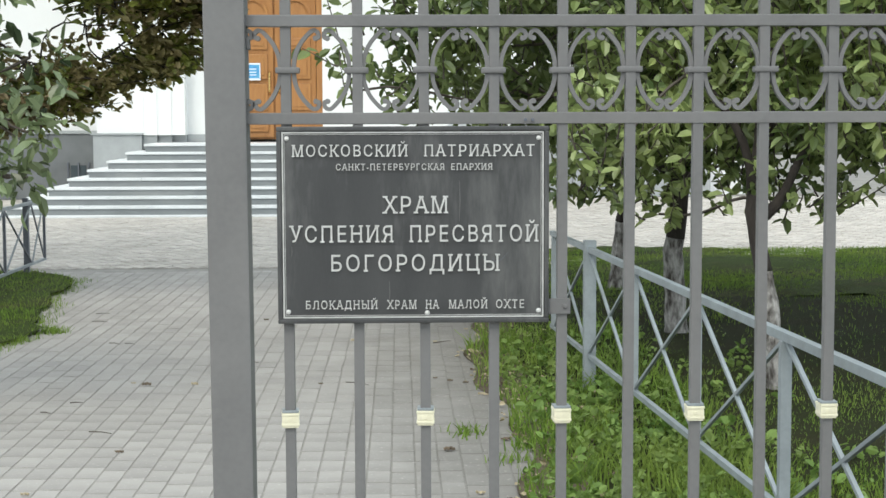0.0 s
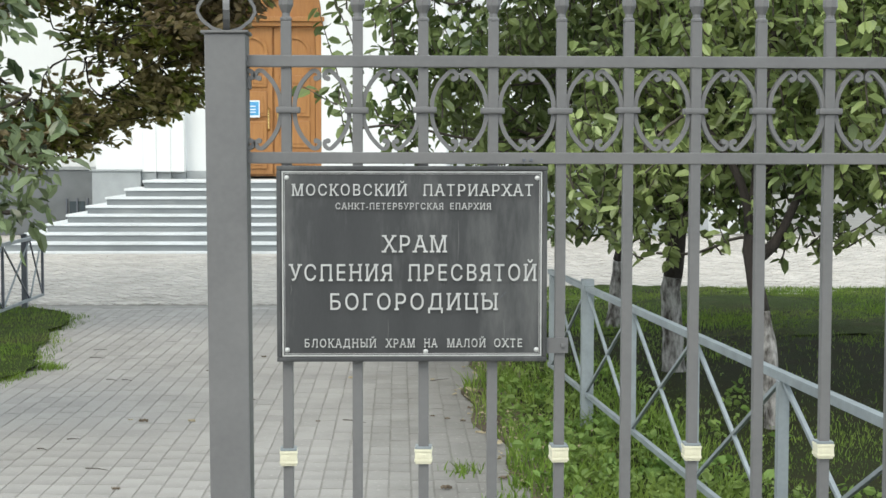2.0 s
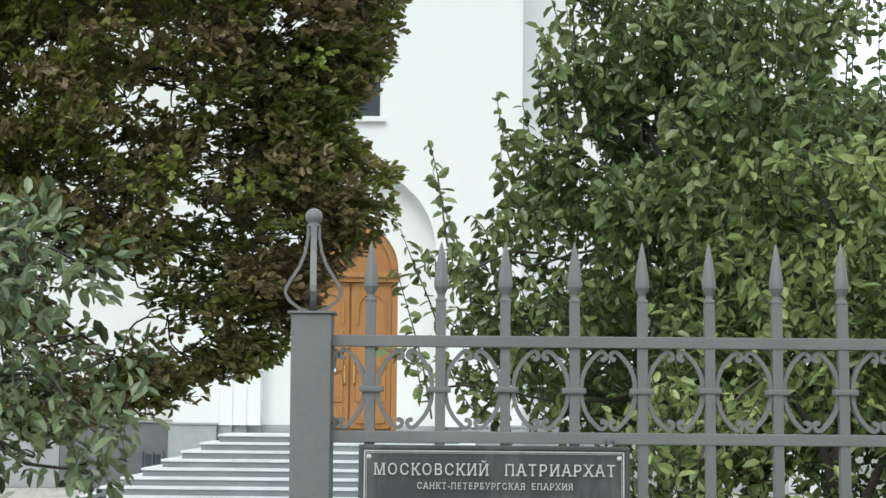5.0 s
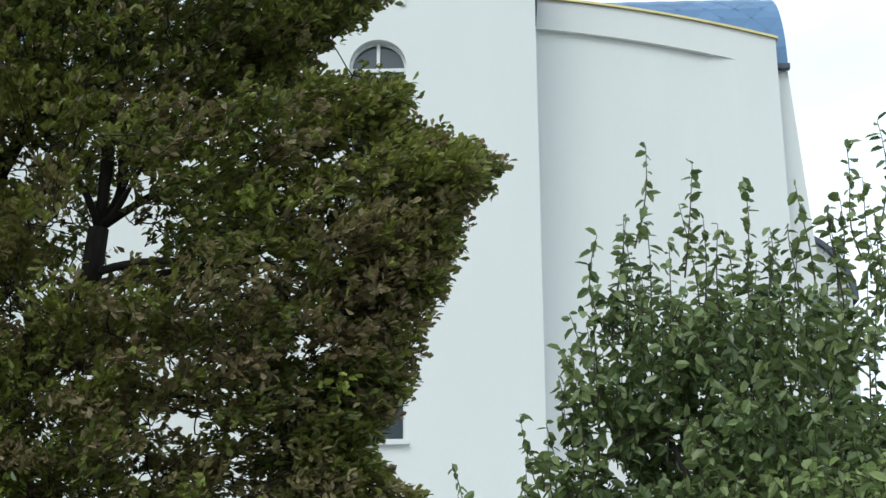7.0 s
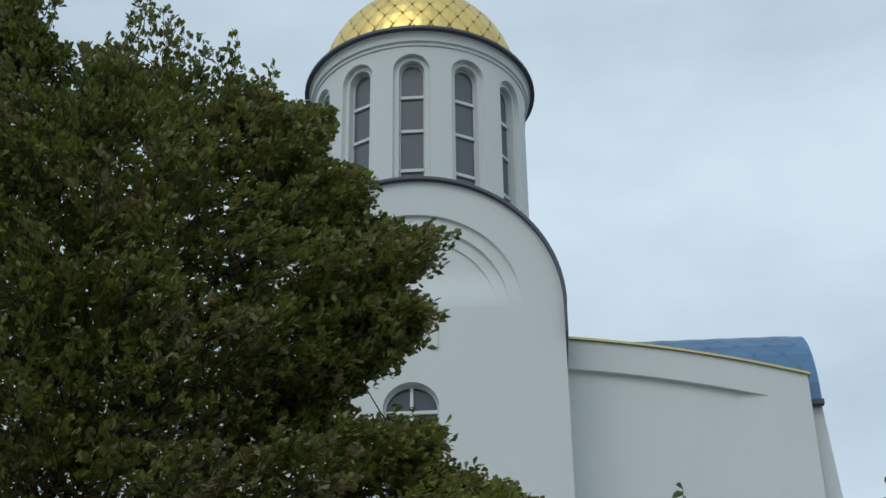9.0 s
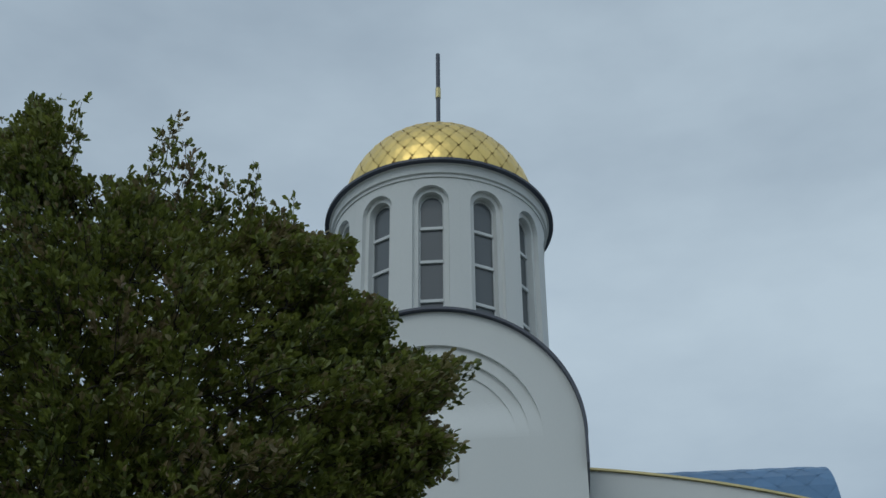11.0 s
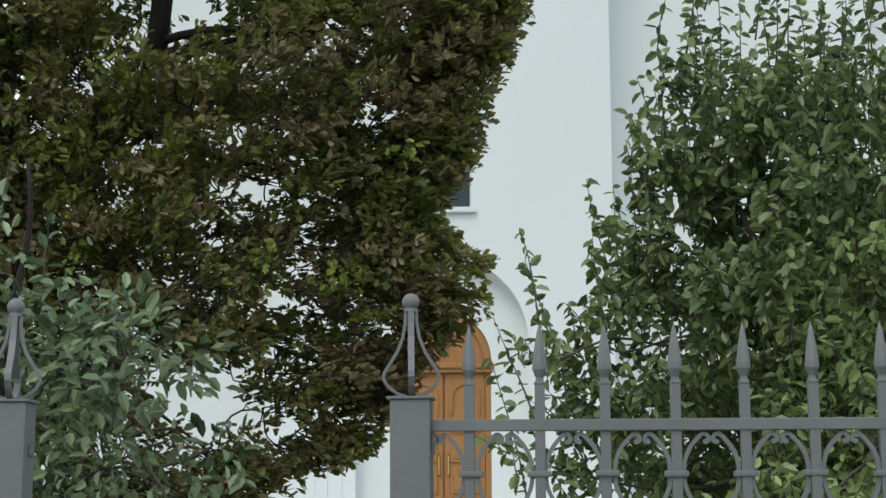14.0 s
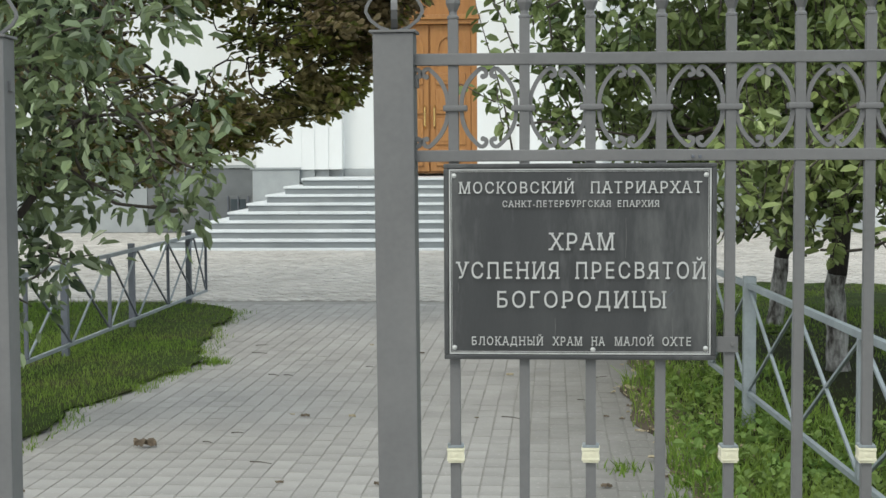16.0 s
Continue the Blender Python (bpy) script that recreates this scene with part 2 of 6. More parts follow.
LEAF_PEAR_YELLOW = leaf_mat("yellow-green pear leaves", (0.06, 0.10, 0.03), (0.37, 0.46, 0.17), (0.42, 0.48, 0.18), patch_scale=1.5, gloss=0.3, odd_amount=0.55, through_leaf=0.4)
LEAF_PEAR_GREY = leaf_mat("grey-green fruit leaves", (0.022, 0.038, 0.017), (0.25, 0.32, 0.17), (0.28, 0.34, 0.16), patch_scale=2.2, gloss=0.22, odd_amount=0.5, through_leaf=0.25)
LEAF_OAK = leaf_mat("small olive leaves", (0.065, 0.088, 0.02), (0.22, 0.25, 0.05), (0.31, 0.32, 0.07), patch_scale=0.7, gloss=0.4, odd_amount=0.5, through_leaf=0.42)
LEAF_OAK_BROWN = leaf_mat("browned olive leaves", (0.13, 0.098, 0.05), (0.32, 0.25, 0.13), (0.24, 0.23, 0.075), patch_scale=0.8, gloss=0.5, odd_amount=0.6, through_leaf=0.4)
LEAF_FRESH = leaf_mat("fresh yellow-green leaves", (0.17, 0.22, 0.03), (0.28, 0.34, 0.07), (0.26, 0.30, 0.05))
DRY_PALE = mat("pale dry leaf", (0.42, 0.36, 0.24), (0.3, 0.25, 0.16), rough=0.9, scale=30, fine=90)
DRY = mat("dry brown leaf", (0.16, 0.12, 0.08), (0.09, 0.07, 0.05), rough=0.9, scale=30, fine=90)


def dusted_and_shaded(m, shade_grime=(0.15, 0.143, 0.127)):
    """Trodden paving: pale dust on the way people walk; bush shade, mixed with dirt, painted along the planted side."""
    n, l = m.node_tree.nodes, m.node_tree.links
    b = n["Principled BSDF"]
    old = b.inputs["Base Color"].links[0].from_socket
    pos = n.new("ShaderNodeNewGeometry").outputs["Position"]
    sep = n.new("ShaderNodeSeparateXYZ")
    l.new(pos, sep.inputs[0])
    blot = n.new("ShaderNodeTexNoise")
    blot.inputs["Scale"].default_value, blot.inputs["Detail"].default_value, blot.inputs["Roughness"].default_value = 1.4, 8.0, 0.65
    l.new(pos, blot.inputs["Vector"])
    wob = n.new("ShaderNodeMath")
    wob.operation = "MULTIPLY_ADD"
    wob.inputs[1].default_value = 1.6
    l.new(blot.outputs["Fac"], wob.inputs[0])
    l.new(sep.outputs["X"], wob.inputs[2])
    # darkens towards +x: the bushes' shade is part of this colour
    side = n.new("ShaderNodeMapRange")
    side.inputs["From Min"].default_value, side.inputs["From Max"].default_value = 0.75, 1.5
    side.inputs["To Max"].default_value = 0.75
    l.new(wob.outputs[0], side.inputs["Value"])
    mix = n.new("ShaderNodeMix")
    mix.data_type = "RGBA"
    mix.inputs["B"].default_value = (*shade_grime, 1)
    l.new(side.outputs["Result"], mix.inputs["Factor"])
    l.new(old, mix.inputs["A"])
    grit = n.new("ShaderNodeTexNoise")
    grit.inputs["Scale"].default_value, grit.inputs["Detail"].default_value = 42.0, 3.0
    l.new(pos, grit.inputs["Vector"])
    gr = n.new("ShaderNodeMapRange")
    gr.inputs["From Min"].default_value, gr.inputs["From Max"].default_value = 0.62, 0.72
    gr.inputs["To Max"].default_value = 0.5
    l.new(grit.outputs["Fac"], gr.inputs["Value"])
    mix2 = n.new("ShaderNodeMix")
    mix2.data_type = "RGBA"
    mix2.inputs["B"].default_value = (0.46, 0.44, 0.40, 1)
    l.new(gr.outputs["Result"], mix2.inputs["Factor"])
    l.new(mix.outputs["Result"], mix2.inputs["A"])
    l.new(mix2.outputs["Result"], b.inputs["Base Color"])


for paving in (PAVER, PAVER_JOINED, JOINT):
    dusted_and_shaded(paving)


# ---- building blocks ----
def thing(name, at, label, category, group="", kind=""):
    ob = new(name)
    ob.location = at
    ob.empty_display_size = 0.2
    return tagged(ob, label, category, group, kind)


def link(name, me, parent=None, label="", m=None, kind=""):
    ob = new(name, me)
    if parent is not None:
        ob.parent = parent
        if parent.type == "EMPTY":
            ob.matrix_parent_inverse = Matrix.Translation(-parent.location)
    if m is not None:
        ob.matrix_basis = m
    return tagged(ob, label=label, kind=kind)


def mesh_of(bm, name, material, smooth=False):
    me = bpy.data.meshes.new(name)
    bmesh.ops.recalc_face_normals(bm, faces=bm.faces)
    bm.to_mesh(me)
    bm.free()
    me.materials.append(material)
    if smooth:
        me.shade_smooth()
    return me


def part(name, bm, material, parent, label="", smooth=False, m=None, kind=""):
    return link(name, mesh_of(bm, name, material, smooth), parent, label, m, kind)


def raw_mesh(name, verts, faces, material, smooth=False):
    """A mesh from arrays; all faces have the same number of corners."""
    verts, faces = np.asarray(verts, np.float32), np.asarray(faces, np.int32)
    k = faces.shape[1]
    me = bpy.data.meshes.new(name)
    me.vertices.add(len(verts))
    me.vertices.foreach_set("co", verts.ravel())
    me.loops.add(faces.size)
    me.loops.foreach_set("vertex_index", faces.ravel())
    me.polygons.add(len(faces))
    me.polygons.foreach_set("loop_start", np.arange(0, faces.size, k, dtype=np.int32))
    me.polygons.foreach_set("loop_total", np.full(len(faces), k, dtype=np.int32))
    me.update(calc_edges=True)
    me.validate()
    me.materials.append(material)
    if smooth:
        me.shade_smooth()
    else:
        me.shade_flat()
    return me


def add_box(bm, lo, hi, bevel=0.0):
    r = bmesh.ops.create_cube(bm, size=1.0)
    c = [(a + b) / 2 for a, b in zip(lo, hi)]
    s = [max(b - a, 1e-4) for a, b in zip(lo, hi)]
    for v in r["verts"]:
        v.co = Vector((c[0] + v.co.x * s[0], c[1] + v.co.y * s[1], c[2] + v.co.z * s[2]))
    if bevel:
        edges = list({e for v in r["verts"] for e in v.link_edges})
        bmesh.ops.bevel(bm, geom=edges, offset=bevel, segments=2, affect="EDGES", profile=0.7)
    return bm


def box(lo, hi, bevel=0.0):
    return add_box(bmesh.new(), lo, hi, bevel)


def add_tube(bm, pts, radii, sides=8, caps=True, flat=None):
    """A tube along points. flat=(half width, half depth): a rectangular strip turned with the path in the xz plane."""
    pts = [Vector(p) for p in pts]
    rings = []
    for i, p in enumerate(pts):
        d = (pts[min(i + 1, len(pts) - 1)] - pts[max(i - 1, 0)]).normalized()
        if flat:
            a, b = Vector((0, 1, 0)), Vector((-d.z, 0, d.x)).normalized()
            w, dp = flat
            corner = [(-1, -1), (1, -1), (1, 1), (-1, 1)]
            rings.append([bm.verts.new(p + a * dp * u + b * w * v) for u, v in corner])
        else:
            ref = Vector((0, 0, 1)) if abs(d.z) < 0.9 else Vector((1, 0, 0))
            a = d.cross(ref).normalized()
            b = d.cross(a)
            r = radii[i] if hasattr(radii, "__len__") else radii
            rings.append([bm.verts.new(p + (a * math.cos(2 * math.pi * k / sides) + b * math.sin(2 * math.pi * k / sides)) * r) for k in range(sides)])
    for r0, r1 in zip(rings, rings[1:]):
        n = len(r0)
        for k in range(n):
            bm.faces.new((r0[k], r0[(k + 1) % n], r1[(k + 1) % n], r1[k]))
    if caps:
        bm.faces.new(rings[0][::-1])
        bm.faces.new(rings[-1])
    return bm


def tube(pts, radii, sides=8, caps=True, flat=None):
    return add_tube(bmesh.new(), pts, radii, sides, caps, flat)


def add_lathe(bm, profile, centre, sides=24, a0=0.0, a1=2 * math.pi):
    """Turns (radius, z) round the upright axis through centre."""
    full = abs(a1 - a0) > 6.28
    count = sides if full else sides + 1
    rings = []
    for r, z in profile:
        rings.append([bm.verts.new((centre[0] + r * math.cos(a0 + (a1 - a0) * k / sides), centre[1] + r * math.sin(a0 + (a1 - a0) * k / sides), centre[2] + z)) for k in range(count)])
    for r0, r1 in zip(rings, rings[1:]):
        for k in range(sides):
            bm.faces.new((r0[k], r0[(k + 1) % count], r1[(k + 1) % count], r1[k]))
    if full:
        for ring, (r, _) in ((rings[0], profile[0]), (rings[-1], profile[-1])):
            if r > 1e-4:
                bm.faces.new(ring)
    bmesh.ops.remove_doubles(bm, verts=bm.verts, dist=1e-5)
    return bm


def lathe(profile, centre, sides=24):
    return add_lathe(bmesh.new(), profile, centre, sides)


def arch(hw, base, spring, n=24, cx=0.0, extra=()):
    """The outline of a round-headed opening: bottom left, up, over and down to bottom right."""
    angles = sorted({round(math.pi * k / n, 5) for k in range(n + 1)} | {round(a, 5) for a in extra}, reverse=True)
    return [(cx - hw, base)] + [(cx + hw * math.cos(a), spring + hw * math.sin(a)) for a in angles] + [(cx + hw, base)]


def add_strip(bm, one, two):
    """Faces between two rows of points of the same length."""
    a, b = [bm.verts.new(p) for p in one], [bm.verts.new(p) for p in two]
    for k in range(len(a) - 1):
        bm.faces.new((a[k], a[k + 1], b[k + 1], b[k]))


def flat_at(y):
    return lambda u, z, d: (u, y + d, z)


def arched_panel(bm, place, u0, u1, z0, z1, hw, base, spring, cx=0.0, depth=0.2, n=24):
    """A wall panel with a round-headed opening and its reveal. place(u, z, depth) puts it in the world."""
    corners = (math.atan2(z1 - spring, u1 - cx), math.atan2(z1 - spring, u0 - cx))
    inner = arch(hw, base, spring, n, cx, corners)
    outer = [(u0, base)]
    for x, z in inner[1:-1]:
        dx, dz = (x - cx) / hw, (z - spring) / hw
        k = min((u1 - cx) / dx if dx > 1e-6 else 1e9, (u0 - cx) / dx if dx < -1e-6 else 1e9, (z1 - spring) / dz if dz > 1e-6 else 1e9)
        outer.append((cx + dx * k, spring + dz * k))
    outer.append((u1, base))
    add_strip(bm, [place(x, z, 0) for x, z in inner], [place(x, z, 0) for x, z in outer])
    add_strip(bm, [place(x, z, 0) for x, z in inner], [place(x, z, depth) for x, z in inner])
    add_strip(bm, [place(cx - hw, base, 0), place(cx + hw, base, 0)], [place(cx - hw, base, depth), place(cx + hw, base, depth)])
    if base > z0:
        row = [u0, cx - hw, cx + hw, u1]
        add_strip(bm, [place(u, z0, 0) for u in row], [place(u, base, 0) for u in row])
    return bm


def arched_face(bm, place, hw, base, spring, cx, depth, n=24):
    """A round-headed sheet (glass or a blind panel)."""
    vs = [bm.verts.new(place(x, z, depth)) for x, z in arch(hw, base, spring, n, cx)]
    bm.faces.new(vs)
    return bm


# ---- ground ----
def region_grid(x0, x1, y0, y1, step, z=0.0, rough=0.0, name="ground", material=None, border=None):
    xs, ys = np.arange(x0, x1 + step / 2, step), np.arange(y0, y1 + step / 2, step)
    gx, gy = np.meshgrid(xs, ys)
    if border is not None:
        gx = border(gx, gy)
    rng = np.random.default_rng(5)
    gz = z + rough * (np.sin(gx * 1.7 + gy * 0.6) + np.sin(gy * 2.3 - gx * 0.8)) * 0.5 + rough * rng.normal(0, 0.25, gx.shape)
    v = np.stack([gx, gy, gz], -1).reshape(-1, 3)
    w = len(xs)
    i = np.arange((len(ys) - 1) * w).reshape(-1, w)[:, :-1].ravel()
    return raw_mesh(name, v, np.stack([i, i + 1, i + w + 1, i + w], 1), material, True)


bm = bmesh.new()
vs = [bm.verts.new(p) for p in ((-900, -900, -0.09), (900, -900, -0.09), (900, 900, -0.09), (-900, 900, -0.09))]
bm.faces.new(vs)
ground = part("ground", bm, TURF_SHADED, None)
tagged(ground, "flat grassy ground reaching to the horizon", "ground", kind="structure")

PATH_L, PATH_R = -3.75, 1.1
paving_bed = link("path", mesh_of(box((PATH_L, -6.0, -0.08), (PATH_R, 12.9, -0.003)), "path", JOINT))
tagged(paving_bed, "grey brick-paved path leading from the gate to the steps", "path", kind="structure")
plaza_bed = link("pavement", mesh_of(box((-60, 12.92, -0.08), (60, 60, -0.009)), "pavement", mat("pale paving", (0.20, 0.19, 0.165), (0.15, 0.14, 0.12), rough=0.95, scale=2, fine=40, bump=0.3, dirt=(0.3, 0.28, 0.25))))
tagged(plaza_bed, "pale block-paved forecourt before the church steps", "pavement", kind="structure")


def edge_left(y):
    """The ragged border between the left lawn and the path."""
    return np.interp(y, [4.0, 4.8, 6.0, 7.1, 7.7, 8.2, 8.6, 9.4, 10.0, 11.5, 11.9, 12.5], [-2.4, -2.46, -2.56, -2.40, -2.36, -2.2, -2.42, -2.5, -2.62, -2.7, -2.85, -3.3]) + 0.035 * math.sin(y * 5.9) + 0.02 * math.sin(y * 13.0 + 1)


def edge_right(y):
    return 0.79 + 0.07 * math.sin(y * 1.6 + 0.5) + 0.04 * math.sin(y * 5.1) + 0.03 * max(0.0, 5 - y)


vec_r, vec_l = np.vectorize(edge_right), np.vectorize(edge_left)
lawn_r = region_grid(0.5, 14.0, -1.0, 14.9, 0.13, 0.012, 0.015, "lawn", TURF_SHADED, lambda x, y: np.maximum(x, vec_r(y) + np.where((y > 2.1) & (y < 8.9), 0.33, 0.04)))
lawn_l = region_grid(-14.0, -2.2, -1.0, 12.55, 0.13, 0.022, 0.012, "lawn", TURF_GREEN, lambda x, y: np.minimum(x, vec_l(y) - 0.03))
soil_r = region_grid(0.5, 1.32, 2.0, 9.0, 0.07, 0.008, 0.008, "soil_edge", SOIL, lambda x, y: np.maximum(x, vec_r(y) + 0.02 + 0 * x) + np.where(x > 1.2, 0.12 * np.sin(y * 4.3), 0))
tagged(link("soil_edge", soil_r), "bare trodden soil strip along the path", "soil", kind="structure")
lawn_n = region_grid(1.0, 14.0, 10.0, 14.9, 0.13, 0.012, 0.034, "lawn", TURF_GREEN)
tagged(link("lawn_north", lawn_n), "bright green mown lawn before the forecourt", "lawn", kind="structure")
tagged(link("lawn_east", lawn_r), "grassy lawn beside the path, tree shade painted into its turf", "lawn", kind="structure")
tagged(link("lawn_west", lawn_l), "grassy lawn strip behind a low fence", "lawn", kind="structure")


def grass_mesh(name, pts, height, width, material, seed, lean=0.5):
    """One bent, tapering blade for each point."""
    rng = np.random.default_rng(seed)
    n = len(pts)
    a = rng.uniform(0, 2 * np.pi, n)
    h = height * rng.uniform(0.45, 1.25, n)
    w = width * rng.uniform(0.7, 1.4, n)
    b = rng.uniform(0, 2 * np.pi, n)
    bend = h * lean * rng.uniform(0.1, 1.2, n)
    side = np.stack([np.cos(a), np.sin(a), 0 * a], 1) * w[:, None]
    off = np.stack([np.cos(b), np.sin(b), 0 * b], 1) * bend[:, None]
    up = np.zeros((n, 3))
    up[:, 2] = h
    v = np.stack([pts - side, pts + side, pts + up * 0.55 + off * 0.35 + side * 0.75, pts + up * 0.55 + off * 0.35 - side * 0.75, pts + up + off + side * 0.1, pts + up * 0.97 + off - side * 0.1], 1)
    i = np.arange(n)[:, None] * 6
    f = np.concatenate([i + [0, 1, 2, 3], i + [3, 2, 4, 5]])
    return raw_mesh(name, v.reshape(-1, 3), f, material)


def scatter(n, x0, x1, y0, y1, keep, seed):
    rng = np.random.default_rng(seed)
    x, y = rng.uniform(x0, x1, n), y0 + (y1 - y0) * rng.uniform(0, 1, n) ** 1.25
    ok = keep(x, y, rng.uniform(0, 1, n))
    return np.stack([x[ok], y[ok], np.full(ok.sum(), 0.0)], 1)


def patchy(x, y):
    return 0.5 + 0.28 * np.sin(x * 2.3 + 1.1 * y) + 0.22 * np.sin(3.1 * y - 1.3 * x + 2) + 0.15 * np.sin(7 * x + 5 * y)


def shade_patch(x, y):
    """Ground under the pear trees, thinned of grass so the turf with painted shade shows: 1 inside, 0 outside."""
    return np.clip(1.6 - np.sqrt(((x - 3.4) / 2.4) ** 2 + ((y - 7.6) / 3.4) ** 2) * 1.3 + 0.25 * np.sin(x * 3.0 + y * 1.7), 0, 1)


g_r = scatter(200000, 0.7, 6.9, 2.0, 14.9, lambda x, y, u: (x > vec_r(y)) & (u < np.clip(0.4 + patchy(x, y) * 0.8, 0.3, 1) * np.where(x < 1.5, np.clip((x - 0.7) * 0.7, 0.08, 0.6), 1.0) * (1 - 0.93 * shade_patch(x, y))), 11)
g_l = scatter(78000, -5.6, -2.0, 4.5, 12.6, lambda x, y, u: (x < vec_l(y) + 0.10 * (u - 0.6)) & (u < np.clip(0.4 + patchy(x, y) * 0.8, 0.25, 1) * np.interp(y, [5, 9.5], [0.2, 1.0])), 12)
tagged(link("grass_east", grass_mesh("grass", g_r, 0.04, 0.0028, GRASS, 1)), "uneven green grass growing on the lawn", "grass", kind="stuff")
tagged(link("grass_west", grass_mesh("grass", g_l, 0.052, 0.003, GRASS, 2)), "uneven green grass behind the low fence", "grass", kind="stuff")
g_e = scatter(8500, 0.75, 1.9, 2.6, 8.2, lambda x, y, u: (x > vec_r(y) + 0.02) & (u < np.clip(patchy(x * 2, y * 2), 0.1, 1)), 13)
tagged(link("grass_tufts", grass_mesh("grass", g_e, 0.12, 0.0035, GRASS, 3, 0.7)), "taller grass tufts along the path edge", "grass", kind="stuff")
g_j = np.concatenate([np.array([cx, cy, 0.0]) + np.random.default_rng(int(400 + cx * 90)).normal(0, (0.05, 0.06, 0.0), (n, 3)) for cx, cy, n in ((0.63, 4.52, 60), (-2.2, 8.2, 150), (-2.35, 7.7, 90), (0.9, 4.2, 110), (-2.42, 6.9, 60), (0.80, 3.9, 50))])
g_le = scatter(5200, -2.75, -2.05, 4.6, 12.2, lambda x, y, u: (np.abs(x - vec_l(y) - 0.03) < 0.16 * u * patchy(x * 3, y * 3)), 15)
tagged(link("grass_fringe", grass_mesh("grass", g_le, 0.045, 0.003, GRASS, 6, 0.9)), "ragged fringe of grass creeping over the pavers", "grass", kind="stuff")
tagged(link("joint_grass", grass_mesh("grass", g_j, 0.05, 0.0035, GRASS, 4, 0.9)), "small grass tufts growing between the pavers", "grass", kind="stuff")


# ---- church ----
CX, WY = -2.03, 25.5
church = thing("church", (CX, 30.0, 0.0), "white plastered church with a gilded domed drum and blue roofs", "church")
front = flat_at(WY)

# tower front: portal panel, tall window panel, blind niche panel and round gable
HW = 3.23
bm = bmesh.new()
arched_panel(bm, front, CX - HW, CX + HW, 1.25, 7.0, 2.37, 1.25, 4.5, CX, 0.01)


def tall_arch(r):
    """The portal outline with an extra point on each upright, where the steps begin to die away."""
    o = arch(r, 1.25, 4.5, 30, CX)
    return [o[0], (o[0][0], 3.4)] + o[1:-1] + [(o[-1][0], 3.4), o[-1]]


def dying(d):
    return lambda z: d if z < 3.5 else d * 0.12


for r0, r1, d, d2 in ((2.37, 2.13, 0.01, 0.035), (2.13, 1.87, 0.035, 0.06), (1.87, 1.62, 0.06, None)):
    a, b, near, deep = tall_arch(r0), tall_arch(r1), dying(d), (dying(d2) if d2 else (lambda z: 0.40))
    add_strip(bm, [front(x, z, near(z)) for x, z in a], [front(x, z, near(z)) for x, z in b])
    add_strip(bm, [front(x, z, near(z)) for x, z in b], [front(x, z, deep(z)) for x, z in b])
a, b = arch(1.62, 1.25, 4.5, 30, CX), arch(0.9, 1.25, 4.2, 30, CX)
add_strip(bm, [front(x, z, 0.40) for x, z in a], [front(x, z, 0.40) for x, z in b])
add_strip(bm, [front(x, z, 0.40) for x, z in b], [front(x, z, 0.75) for x, z in b])
bmesh.ops.remove_doubles(bm, verts=bm.verts, dist=1e-4)
part("portal_wall", bm, PLASTER, church, "white plastered wall round a stepped portal")
bm = bmesh.new()
arched_panel(bm, front, CX - HW, CX + HW, 7.0, 15.9, 0.58, 7.03, 14.76, CX, 0.28)
part("tower_wall", bm, PLASTER, church, "smooth white plastered tower wall")
bm = bmesh.new()
add_strip(bm, [(CX - HW, WY, 15.9), (CX + HW, WY, 15.9)], [(CX - HW, WY, 17.05), (CX + HW, WY, 17.05)])
# gable with three fading concentric reliefs
GZ = 17.05
angles = [math.pi * k / 64 for k in range(65)]


def fade(h):
    q = min(1.0, max(0.0, (h + 0.05) / 1.1))
    return q * q * (3 - 2 * q)


def ring_pt(r, a, d):
    return (CX + r * math.cos(a), WY + d * fade(r * math.sin(a)), GZ + r * math.sin(a))


radii = [3.23, 2.8, 2.36, 2.36, 2.07, 2.07, 1.80, 1.80, 1.5, 1.2, 0.9, 0.6, 0.3, 0.002]
depths = [0.0, 0.0, 0.0, 0.08, 0.08, 0.16, 0.16, 0.2, 0.2, 0.2, 0.2, 0.2, 0.2, 0.2]
for (r0, d0), (r1, d1) in zip(zip(radii, depths), list(zip(radii, depths))[1:]):
    add_strip(bm, [ring_pt(r0, a, d0) for a in angles], [ring_pt(r1, a, d1) for a in angles])
bmesh.ops.remove_doubles(bm, verts=bm.verts, dist=1e-4)
part("gable_wall", bm, PLASTER, church, "white round gable with fading concentric reliefs")
bm = bmesh.new()
# sides, back and round top of the tower body
BACK = 31.9
prof = [(CX - HW, 0.0)] + [(CX - 3.23 * math.cos(a), GZ + 3.23 * math.sin(a)) for a in angles] + [(CX + HW, 0.0)]
add_strip(bm, [(x, WY, z) for x, z in prof], [(x, BACK, z) for x, z in prof])
bm.faces.new([bm.verts.new((x, BACK, z)) for x, z in prof])
part("side_wall", bm, PLASTER, church, "white plastered tower sides and vault")

# blind niche over the tall window: a raised hood with a shallow recess
bm = bmesh.new()
a, b = arch(0.56, 16.1, 16.95, 24, CX), arch(0.46, 16.1, 16.95, 24, CX)
add_strip(bm, [front(x, z, -0.05) for x, z in a], [front(x, z, -0.05) for x, z in b])
add_strip(bm, [front(x, z, -0.05) for x, z in a], [front(x, z, 0.01) for x, z in a])
add_strip(bm, [front(x, z, -0.05) for x, z in b], [front(x, z, 0.01) for x, z in b])
part("niche_hood", bm, PLASTER, church, "white arched hood moulding")

